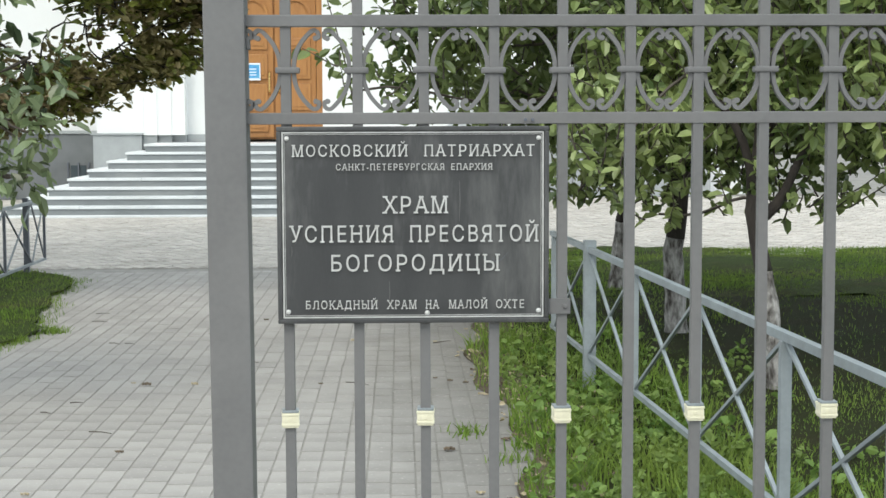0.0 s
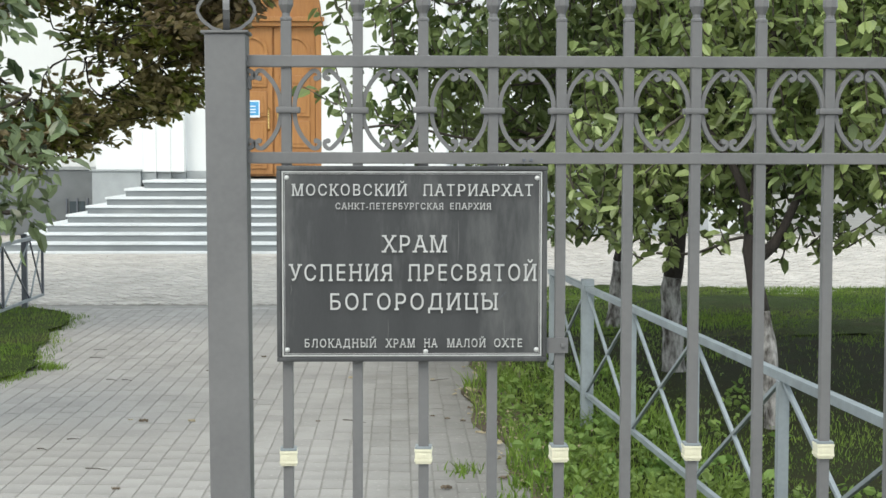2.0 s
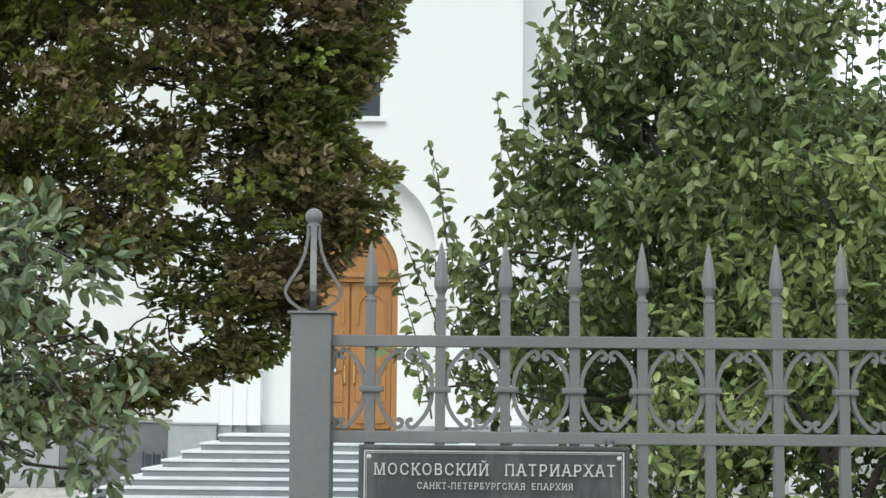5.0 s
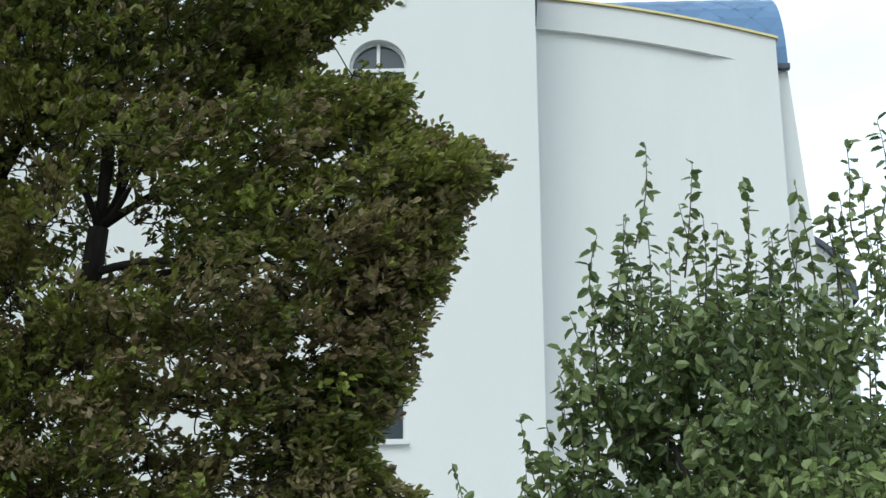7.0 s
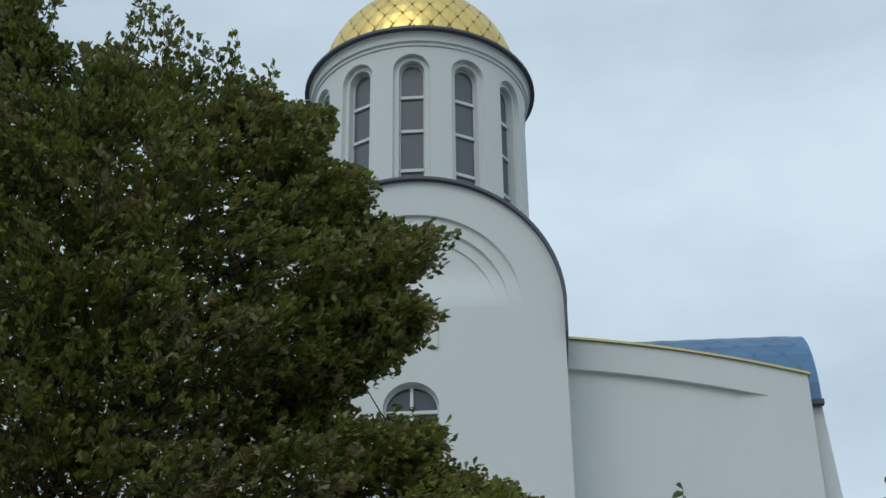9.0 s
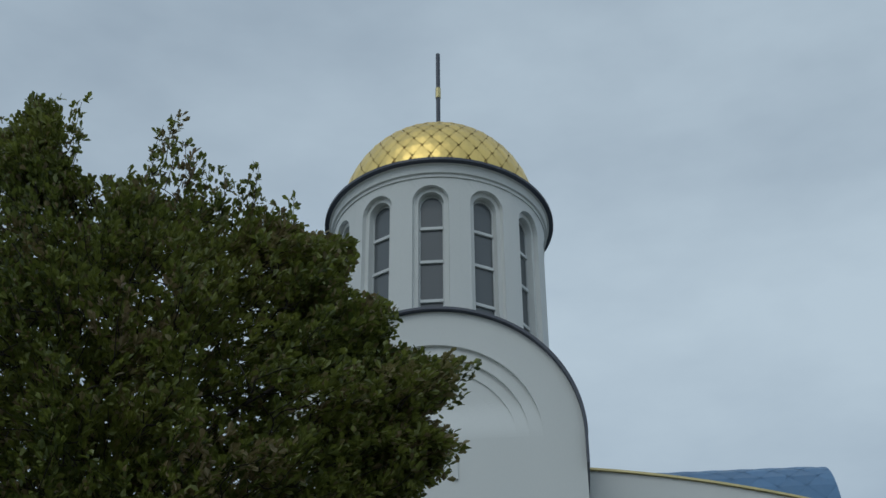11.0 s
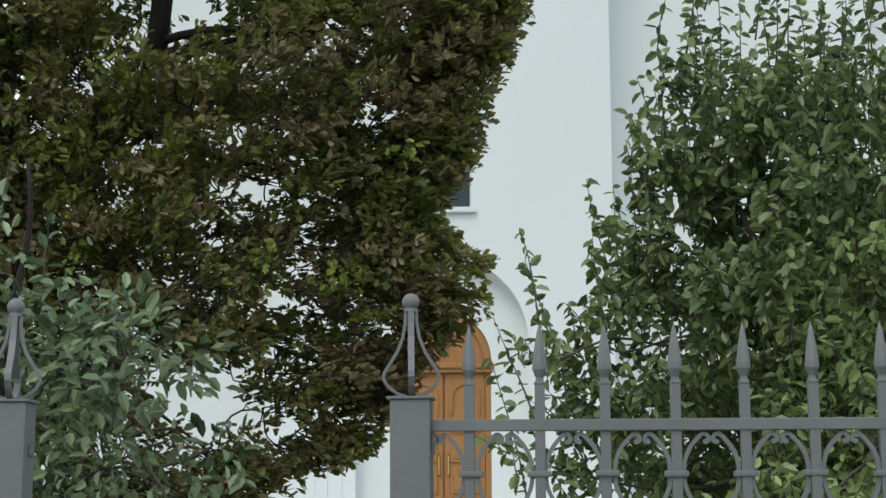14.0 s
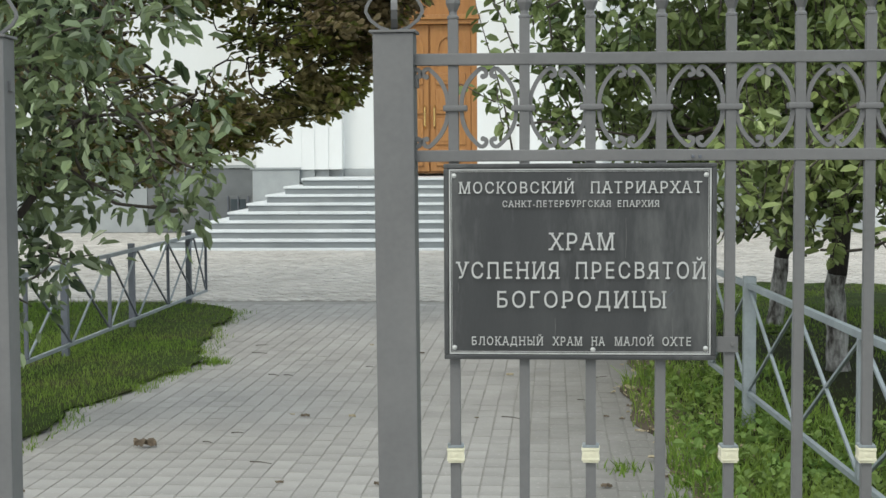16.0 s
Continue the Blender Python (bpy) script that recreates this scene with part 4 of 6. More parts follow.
scroll_me = scroll_mesh(1)
scroll_me2 = scroll_mesh(-1)
collar_me = mesh_of(box((-0.0222, -0.014, MIDZ - 0.0062), (0.0222, 0.014, MIDZ + 0.0050), 0.0035), "collar", IRON)
bm = bmesh.new()
add_box(bm, (-0.0168, -0.018, -0.0125), (0.0168, 0.018, -0.0065), 0.002)
add_box(bm, (-0.0158, -0.0172, -0.0064), (0.0158, 0.0172, 0.0064), 0.001)
add_box(bm, (-0.0045, -0.0182, -0.0030), (0.0045, -0.0160, 0.0030), 0.0008)
add_box(bm, (-0.0168, -0.018, 0.0065), (0.0168, 0.018, 0.0122), 0.002)
add_box(bm, (-0.0145, -0.0162, -0.0158), (0.0145, 0.0162, -0.0126), 0.001)
clamp_me = mesh_of(bm, "clamp", CREAM)
bm = bmesh.new()
add_box(bm, (-0.0155, -0.017, 0.0125), (0.0155, 0.017, 0.0165), 0.001)
clamp_lip_me = mesh_of(bm, "clamp_lip", IRON_PALE)
rng = random.Random(4)
for k in range(NBAR):
    x = BAR0 + PITCH * k
    b_ob = link("bar", bar_me, fence, "", pose(x, 0, 0, rng.uniform(-0.1, 0.1), rng.uniform(-0.15, 0.15), 0))
    link("spike", spike_me, b_ob, "", pose(0, 0, 0, 0, 0, rng.uniform(0, 40)))
    link("scroll", scroll_me, fence, "", pose(x, 0, 0, 0, rng.uniform(-0.05, 0.05), 0))
    link("scroll", scroll_me2, fence, "", pose(x, 0, 0, 0, rng.uniform(-0.05, 0.05), 0))
    link("collar", collar_me, fence, "", pose(x, 0, rng.uniform(-0.001, 0.001)))
    if k % 2 == 0:
        cl = link("clamp", clamp_me, b_ob, "cream plastic clamp", pose(0, 0, 0.976 + 0.0012 * k, 0, 0, rng.uniform(-4, 4)))
        link("clamp_lip", clamp_lip_me, cl, "", None)
link("scroll", scroll_me, fence, "", pose(0.112 - PITCH + 0.003, 0, 0))
END = BAR0 + PITCH * NBAR - 0.04
for z, h in ((RAIL_LO, 0.0107), (RAIL_HI, 0.0107), (0.16, 0.015)):
    part("rail", box((0.036, -0.0135, z - h), (END, 0.0135, z + h), 0.002), IRON, fence)
part("end_post", box((END, -0.03, 0.0), (END + 0.06, 0.03, 1.77), 0.003), IRON, fence)
for x in (0.548, 0.561):
    part("rail_bolt", box((x - 0.003, -0.0165, RAIL_LO - 0.006), (x + 0.003, -0.013, RAIL_LO), 0.001), IRON_DARK, fence)
# bracket that holds the plaque to a bar
part("bracket", box((0.588, -0.016, 1.171), (0.632, -0.0125, 1.200), 0.001), IRON, fence)
part("bracket_bolt", box((0.618, -0.021, 1.182), (0.626, -0.0165, 1.190), 0.002), IRON, fence)

# gate posts
gate_post = thing("gate_post", (0.0, 0.0, 0.0), "square grey iron gate post topped by a basket and ball finial", "gate post", "gate posts")
part("shaft", box((-0.037, -0.037, 0.0), (0.038, 0.037, 1.760), 0.004), IRON, gate_post)
part("cap", box((-0.043, -0.042, 1.7605), (0.043, 0.042, 1.7655), 0.0015), IRON, gate_post)
finial = part("finial", lathe([(0.0, 1.946 - 0.021), (0.0125, 1.946 - 0.0205), (0.0135, 1.946 - 0.017), (0.011, 1.946 - 0.014)] + [(0.0165 * math.sin(a), 1.946 - 0.0165 * math.cos(a)) for a in [0.75 + (math.pi - 0.75) * k / 12 for k in range(13)]], (0, 0, 0), 24), IRON, gate_post, "iron ball on a basket of four bent straps", True)
prof_pts = [(0.010, 1.767), (0.026, 1.772), (0.044, 1.786), (0.0525, 1.801), (0.051, 1.811), (0.040, 1.829), (0.026, 1.851), (0.0155, 1.878), (0.011, 1.905), (0.010, 1.930)]
strap_me = mesh_of(tube([(r, 0, z) for r, z in prof_pts], 0, flat=(0.003, 0.006)), "strap", IRON)
for k in range(4):
    link("strap", strap_me, finial, "", pose(0, 0, 0, 0, 0, 90 * k + 6))
part("hinge_pin", box((0.038, -0.012, 1.66), (0.044, 0.012, 1.68), 0.001), IRON, gate_post)
gate_post.matrix_basis = pose(0.010, 0, 0, 0, -0.35, 0)
copy_thing(gate_post, pose(-0.775, 0, 0, 0, 0.1, 4))

# plaque with raised letters
SX0, SX1, SZ0, SZ1, SY = 0.091, 0.591, 1.157, 1.5195, -0.0145
plaque = thing("plaque", (0.341, SY, SZ0), "dark metal church plaque with raised silver lettering", "plaque")
part("plate", box((SX0 + 0.006, SY - 0.006, SZ0 + 0.006), (SX1 - 0.006, SY, SZ1 - 0.006), 0.001), PLATE, plaque)
for lo, hi in (((SX0, SZ1 - 0.0085), (SX1, SZ1)), ((SX0, SZ0), (SX1, SZ0 + 0.0085)), ((SX0, SZ0 + 0.0087), (SX0 + 0.0085, SZ1 - 0.0087)), ((SX1 - 0.0085, SZ0 + 0.0087), (SX1, SZ1 - 0.0087))):
    part("rim", box((lo[0], SY - 0.011, lo[1]), (hi[0], SY + 0.003, hi[1]), 0.0022), PLATE, plaque)
for ins, wd in ((0.0098, 0.0026), (0.0142, 0.0008)):
    a, b, c, d = SX0 + ins, SX1 - ins, SZ0 + ins, SZ1 - ins
    for lo, hi in (((a, d - wd), (b, d)), ((a, c), (b, c + wd)), ((a, c + wd + 0.0002), (a + wd, d - wd - 0.0002)), ((b - wd, c + wd + 0.0002), (b, d - wd - 0.0002))):
        part("border_line", box((lo[0], SY - 0.0082, lo[1]), (hi[0], SY - 0.0055, hi[1]), 0.0003), SILVER, plaque)
for u, v in ((0.019, 0.022), (0.481, 0.022), (0.019, 0.341), (0.481, 0.341), (0.275, 0.344)):
    part("screw", lathe([(0.0048, 0.0), (0.0044, 0.0015), (0.0028, 0.0026), (0.0, 0.003)], (0, 0, 0), 14), SILVER, plaque, "", True, Matrix.Translation((SX0 + u, SY - 0.0062, SZ1 - v)) @ Matrix.Rotation(radians(90), 4, "X"))


def letters(text, u0, u1, v_base, cap, bold):
    """A line of raised letters with small serifs, fitted between u0 and u1 on the plate."""
    cu = bpy.data.curves.new("lettering", "FONT")
    cu.body, cu.size, cu.fill_mode = text, 1.0, "NONE"
    cu.resolution_u, cu.space_character, cu.space_word = 4, 1.24, 1.35
    ob = bpy.data.objects.new("lettering", cu)
    scene.collection.objects.link(ob)
    me = bpy.data.meshes.new_from_object(ob.evaluated_get(bpy.context.evaluated_depsgraph_get()))
    bpy.data.objects.remove(ob)
    # outlines as directed edges; overlapping strokes of a glyph count as one area
    pts = [v.co.xy for v in me.vertices]
    runs, start = [], 0
    joined_on = {min(e.vertices) for e in me.edges if abs(e.vertices[0] - e.vertices[1]) == 1}
    for k in range(len(pts)):
        if k not in joined_on:
            runs.append((start, k))
            start = k + 1
    edges = [(k, k + 1 if k < b else a) for a, b in runs if b > a + 1 for k in range(a, b + 1)]
    vs, _, tris = delaunay_2d_cdt(pts, edges, [], 0, 1e-5)[:3]

    def inside(c):
        turns = 0
        for a, b in edges:
            p, q = pts[a], pts[b]
            if (p.y <= c.y) != (q.y <= c.y) and p.x + (c.y - p.y) / (q.y - p.y) * (q.x - p.x) > c.x:
                turns += 1 if q.y > p.y else -1
        return turns != 0

    bm = bmesh.new()
    top = [bm.verts.new((v.x, v.y, 0.05)) for v in vs]
    for t in tris:
        if inside((vs[t[0]] + vs[t[1]] + vs[t[2]]) / 3):
            bm.faces.new([top[k] for k in t])
    rim = [e for e in bm.edges if len(e.link_faces) == 1]
    for e in rim:
        a, b = e.verts
        bm.faces.new((a, b, bm.verts.new((b.co.x, b.co.y, -0.05)), bm.verts.new((a.co.x, a.co.y, -0.05))))
    bmesh.ops.delete(bm, geom=[v for v in bm.verts if not v.link_faces], context="VERTS")
    cap_h = 0.72
    serifs = set()
    for e in bm.edges:
        a, b = e.verts[0].co, e.verts[1].co
        if a.z > 0.02 and b.z > 0.02 and abs(a.y - b.y) < 0.004 and 0.05 < abs(a.x - b.x) < 0.22:
            y = (a.y + b.y) / 2
            if abs(y) < 0.03 or abs(y - cap_h) < 0.04:
                serifs.add((round(min(a.x, b.x), 3), round(max(a.x, b.x), 3), 0 if y < 0.3 else 1))
    for q, (x0, x1, top) in enumerate(sorted(serifs)):
        y0, y1 = (cap_h - 0.055 + bold, cap_h + bold + 0.012) if top else (-bold - 0.012, 0.055 - bold)
        add_box(bm, (x0 - 0.065, y0, -0.049), (x1 + 0.065, y1, 0.060 + 0.004 * (q % 9)))
    xs = [v.co.x for v in bm.verts]
    lo, hi = min(xs), max(xs)
    kx, kz = (u1 - u0) / (hi - lo), cap / cap_h
    for v in bm.verts:
        x, y, z = v.co
        v.co = (SX0 + u0 + (x - lo) * kx, SY - 0.0066 - (z + 0.05) * 0.042, SZ1 - v_base + y * kz)
    return part("lettering", bm, SILVER, plaque, "raised silver letters")


letters("МОСКОВСКИЙ", 0.0282, 0.2402, 0.0545, 0.0208, 0.006)
letters("ПАТРИАРХАТ", 0.2699, 0.4728, 0.0545, 0.0208, 0.006)
letters("САНКТ-ПЕТЕРБУРГСКАЯ", 0.1088, 0.3077, 0.0798, 0.0115, 0.004)
letters("ЕПАРХИЯ", 0.3202, 0.3958, 0.0798, 0.0115, 0.004)
letters("ХРАМ", 0.1934, 0.3142, 0.1588, 0.0305, 0.004)
letters("УСПЕНИЯ", 0.0222, 0.2135, 0.2118, 0.03, 0.005)
letters("ПРЕСВЯТОЙ", 0.2422, 0.4804, 0.2118, 0.03, 0.005)
letters("БОГОРОДИЦЫ", 0.0987, 0.4089, 0.2658, 0.03, 0.005)
letters("БЛОКАДНЫЙ", 0.0514, 0.1833, 0.3356, 0.0152, 0.005)
letters("ХРАМ", 0.2004, 0.2553, 0.3356, 0.0152, 0.005)
letters("НА", 0.2719, 0.2971, 0.3356, 0.0152, 0.005)
letters("МАЛОЙ", 0.3147, 0.3862, 0.3356, 0.0152, 0.005)
letters("ОХТЕ", 0.4023, 0.4542, 0.3356, 0.0152, 0.005)

bm = tube([(SX0 + 0.395, SY - 0.0064, SZ1 - 0.243), (SX0 + 0.402, SY - 0.0066, SZ1 - 0.250), (SX0 + 0.412, SY - 0.0066, SZ1 - 0.246), (SX0 + 0.424, SY - 0.0064, SZ1 - 0.233)], [0.0004, 0.0007, 0.0006, 0.0003], 5)
part("scratch", bm, IRON_DARK, plaque, "dark curved scratch")
for u, v, h in ((0.335, 0.10, 0.075), (0.31, 0.19, 0.03), (0.205, 0.285, 0.04), (0.42, 0.285, 0.05), (0.026, 0.22, 0.018)):
    part("drip_stain", tube([(SX0 + u, SY - 0.0062, SZ1 - v), (SX0 + u + 0.001, SY - 0.0063, SZ1 - v - h * 0.5), (SX0 + u - 0.0005, SY - 0.0062, SZ1 - v - h)], [0.0004, 0.0009, 0.0003], 5), PLATE_STAIN, plaque, "pale run mark")

# ---- low fences ----
def low_fence(name, at_y, verticals, posts, top, bottom, rail_w, rail_mat, post_mat, label, ends, post_w=0.026, upright_w=0.013):
    """A low fence along y: square rails, uprights and crossed braces. at_y(y) gives x."""
    mid = (verticals[0] + verticals[-1]) / 2
    f = thing(name, (at_y(mid), mid, 0.0), label, "fence")
    y0, y1 = ends

    def run(a, b, z0, z1, w, nm, material):
        p, q = Vector((at_y(a), a, z0)), Vector((at_y(b), b, z1))
        d = (q - p)
        bm = box((-w, -w, 0), (w, w, d.length), 0.0018)
        m = Matrix.Translation(p) @ d.to_track_quat("Z", "X").to_matrix().to_4x4()
        bm.transform(m)
        part(nm, bm, material, f)
    run(y0, y1, top, top, rail_w, "top_rail", rail_mat)
    run(y0, y1, bottom, bottom, rail_w * 0.8, "bottom_rail", rail_mat)
    for y in verticals:
        x = at_y(y)
        w = post_w if y in posts else upright_w
        if y in posts:
            x += 0.004 if at_y(0) > 0 else -0.05
            part("post", box((x - w, y - w, -0.02), (x + w, y + w, top + 0.05), 0.003), post_mat, f)
        else:
            part("upright", box((x - w, y - w, bottom + 0.012), (x + w, y + w, top - rail_w), 0.002), post_mat, f)
    for a, b in zip(verticals, verticals[1:]):
        run(a + 0.02, b - 0.02, bottom + 0.015, top - 0.02, 0.0075, "brace", rail_mat)
        run(a + 0.02, b - 0.02, top - 0.02, bottom + 0.015, 0.0072, "brace", post_mat)
    return f


low_fence("low_fence", lambda y: 1.765 - 0.0685 * y, [0.0, 1.12, 2.24, 3.38, 4.54, 5.70, 6.85], (5.70,), 0.80, 0.20, 0.0155, IRON_PALE, IRON_PALE, "pale blue-grey low steel fence with crossed braces", (-0.05, 6.95), 0.034, 0.019)
low_fence("low_fence", lambda y: -3.35, [5.4, 6.4, 7.45, 8.45, 9.45, 10.3, 11.37, 12.4, 12.95], (8.45, 10.3, 12.4), 0.715, 0.11, 0.016, IRON_PALE, IRON_DARK, "low steel fence with crossed braces beside the lawn", (5.3, 12.97))


# ---- trees ----
def leaf_halves(shape):
    """Half outlines of a folded leaf along +x, as (along, out, lift); lobed when the shape says so."""
    w1, w2, fold = shape[:3]
    if len(shape) > 3:
        half = [(0, 0, 0), (0.33, w1, fold), (0.46, w1 * 0.45, fold * 0.6), (0.67, w2, fold), (0.86, w2 * 0.5, fold * 0.4), (1, 0, -0.08)]
    else:
        half = [(0, 0, 0), (0.3, w1, fold), (0.72, w2, fold * 0.7), (1, 0, -0.06)]
    return np.array(half)


def leaves_mesh(name, pos, out, size, shape, material, seed, droop=0.4, jitter=0.6):
    """A leaf at each place, pointing roughly along out, faces turned up."""
    rng = np.random.default_rng(seed)
    n = len(pos)
    d = out + rng.normal(0, jitter, (n, 3))
    d[:, 2] -= droop * rng.uniform(0, 1, n)
    d /= np.linalg.norm(d, axis=1)[:, None] + 1e-9
    up = np.array([0, 0, 1.0]) + rng.normal(0, 0.7, (n, 3))
    s = np.cross(up, d)
    s /= np.linalg.norm(s, axis=1)[:, None] + 1e-9
    u = np.cross(d, s)
    k = size * rng.uniform(0.6, 1.25, n)
    one = leaf_halves(shape)
    m = len(one)
    two = one[1:-1] * (1, -1, 1)
    t = np.concatenate([one, two])
    v = pos[:, None] + k[:, None, None] * (t[None, :, 0, None] * d[:, None] + t[None, :, 1, None] * s[:, None] + t[None, :, 2, None] * u[:, None])
    i = np.arange(n)[:, None] * len(t)
    f = np.concatenate([i + list(range(m))[::-1], i + np.array([0] + list(range(m, 2 * m - 2)) + [m - 1])])
    return raw_mesh(name, v.reshape(-1, 3), f, material)


def tubes_mesh(name, lines, material, sides=4):
    """Many thin tapering tubes in one mesh; lines: (points, first radius, last radius)."""
    vs, fs, base = [], [], 0
    for pts, r0, r1 in lines:
        pts = np.asarray(pts, float)
        d = np.gradient(pts, axis=0)
        d /= np.linalg.norm(d, axis=1)[:, None] + 1e-9
        ref = np.where(np.abs(d[:, 2:3]) < 0.9, [[0, 0, 1.0]], [[1.0, 0, 0]])
        a = np.cross(d, ref)
        a /= np.linalg.norm(a, axis=1)[:, None] + 1e-9
        b = np.cross(d, a)
        r = np.linspace(r0, r1, len(pts))[:, None]
        for k in range(sides):
            t = 2 * np.pi * k / sides
            vs.append(pts + r * (a * np.cos(t) + b * np.sin(t)))
        m = len(pts)
        for k in range(sides):
            k2 = (k + 1) % sides
            i = np.arange(m - 1)
            fs.append(np.stack([base + k * m + i, base + k2 * m + i, base + k2 * m + i + 1, base + k * m + i + 1], 1))
        base += m * sides
    return raw_mesh(name, np.concatenate(vs), np.concatenate(fs), material, True)


def bent(p, q, rng, sag=0.12, n=6):
    """A slightly wandering line from p to q."""
    p, q = np.asarray(p, float), np.asarray(q, float)
    t = np.linspace(0, 1, n)[:, None]
    w = np.sin(np.pi * t) * np.linalg.norm(q - p) * rng.normal(0, sag, 3)
    return p + (q - p) * t + w + np.sin(2 * np.pi * t) * np.linalg.norm(q - p) * rng.normal(0, sag * 0.4, 3)


def tree(name, base, trunk_pts, trunk_r, limbs, blobs, per_m3, leaves_per, spread, size, shape, leaf_material, label, seed, wash=0.0, shoots=(), droop=0.4, gap=0.35, category="tree", layered=1.0, upright=False, leaf_step=0.043):
    """A tree: trunk, limbs, twigs to each clump of the crown, leaves set on the clumps."""
    rng = np.random.default_rng(seed)
    t = thing(name, base, label, category)
    tr = [np.asarray(p, float) for p in trunk_pts]
    fine = [tr[0] + (tr[1] - tr[0]) * 0.0]
    for a, b in zip(tr, tr[1:]):
        for k in range(1, 7):
            fine.append(a + (b - a) * k / 6 + rng.normal(0, trunk_r * 0.07, 3))
    rad = [trunk_r * (1.25 if k == 0 else 1.0) * (1 - 0.45 * k / len(fine)) for k in range(len(fine))]
    if wash:
        cut = max(2, next((i for i, p in enumerate(fine) if p[2] > wash), len(fine) - 1))
        part("limewashed_trunk", tube(fine[:cut + 1], rad[:cut + 1], 12), LIMEWASH, t, "trunk base with worn white limewash", True)
        part("trunk", tube(fine[cut:], rad[cut:], 12), BARK, t, "dark bark trunk", True)
    else:
        part("trunk", tube(fine, rad, 12), BARK, t, "dark bark trunk", True)
    nodes = list(fine[len(fine) // 2:])
    for start, end, r in limbs:
        line = bent(start, end, rng, 0.07, 8)
        part("limb", tube([tuple(p) for p in line], list(np.linspace(r, r * 0.35, 8)), 8), BARK, t, "", True)
        nodes += list(line[2:])
    nodes = np.array(nodes)
    centres, outs, twigs = [], [], []
    for x, y, z, rx, ry, rz in blobs:
        if upright:
            near = nodes[np.argmin(((nodes - (x, y, z)) ** 2).sum(1))]
            twigs.append((bent(near, (x, y, z - rz * 0.6), rng, 0.10, 7), max(0.010, trunk_r * 0.10), 0.008))
            for _ in range(max(3, int(4.19 * rx * ry * rz * per_m3 / 2.6))):
                a, q = rng.uniform(0, 2 * np.pi), rng.uniform(0, 1) ** 0.5 * 0.95
                foot = np.array([x + rx * q * np.cos(a), y + ry * q * np.sin(a), z + rz * rng.uniform(-0.95, 0.35)])
                high = min(rz * rng.uniform(0.6, 1.3), max(0.12, z + rz * math.sqrt(max(0.02, 1 - q * q)) * rng.uniform(0.8, 1.12) - foot[2]))
                tip = foot + (rng.normal(0.12, 0.1) * np.cos(a), rng.normal(0.12, 0.1) * np.sin(a), high)
                line = bent(foot, tip, rng, 0.05, 6)
                twigs.append((line, 0.006, 0.002))
                m = max(4, int(np.linalg.norm(tip - foot) / 0.026))
                f = np.linspace(0.0, 1, m)
                shoots_pos.append(np.stack([np.interp(f, np.linspace(0, 1, 6), line[:, k]) for k in range(3)], 1))
                b = np.arange(m) * 2.4 + rng.uniform(0, 6)
                shoots_out.append(np.stack([np.cos(b), np.sin(b), rng.uniform(-0.35, 0.45, m)], 1))
            continue
        n = max(5, int(4.19 * rx * ry * rz * per_m3))
        d = rng.normal(0, 1, (n, 3))
        d /= np.linalg.norm(d, axis=1)[:, None]
        r = rng.uniform(0.15, 1, n) ** 0.45
        c = np.array([x, y, z]) + d * r[:, None] * (rx, ry, rz)
        q = np.sin(c[:, 0] * 3.1 + seed) * np.sin(c[:, 2] * 3.7 + 1) * np.sin(c[:, 1] * 2.3 + 2)
        ok = q > -gap + rng.normal(0, 0.25, n) - 0.35
        c, d = c[ok], d[ok]
        centres.append(c)
        outs.append(d * (1, 1, 0.5) + (0, 0, 0.15))
        near = nodes[np.argmin(((nodes - (x, y, z)) ** 2).sum(1))]
        twigs.append((bent(near, (x, y, z), rng, 0.10, 7), max(0.010, trunk_r * 0.10), 0.008))
        for p in c[::4]:
            twigs.append((bent(np.array([x, y, z]) + (p - (x, y, z)) * 0.15, p, rng, 0.12, 5), 0.009, 0.003))
    c, o = (np.concatenate(centres), np.concatenate(outs)) if centres else (np.zeros((0, 3)), np.zeros((0, 3)))
    for x, y, z, h, dx in shoots:
        top = np.array([x + dx, y, z + h])
        line = bent((x, y, z), top, rng, 0.03, 8)
        twigs.append((line, 0.007, 0.0025))
        m = int(h / leaf_step)
        f = np.linspace(0.1, 1, m)
        sp = np.stack([np.interp(f, np.linspace(0, 1, 8), line[:, k]) for k in range(3)], 1)
        a = np.arange(m) * 2.4 + rng.uniform(0, 6)
        shoots_pos.append(sp)
        shoots_out.append(np.stack([np.cos(a), np.sin(a), 0.25 + 0 * a], 1))
    k = leaves_per
    pos = np.repeat(c, k, 0) + rng.normal(0, spread, (len(c) * k, 3)) * (1, 1, layered)
    out = np.repeat(o, k, 0) * 0.5 + (pos - np.repeat(c, k, 0)) / spread * 0.8
    if shoots_pos:
        pos = np.concatenate([pos] + shoots_pos)
        out = np.concatenate([out] + [q * 0.9 for q in shoots_out])
        shoots_pos.clear()
        shoots_out.clear()
    link("branchwork", tubes_mesh("branchwork", twigs, TWIG), t, "", kind="stuff")
    link("crown", leaves_mesh("crown", pos, out, size, shape, leaf_material, seed + 1, droop), t, "", kind="stuff")
    return t


shoots_pos, shoots_out = [], []
PEAR, OBOVATE, LOBED = (0.27, 0.22, 0.10), (0.15, 0.27, 0.07), (0.31, 0.36, 0.08, True)

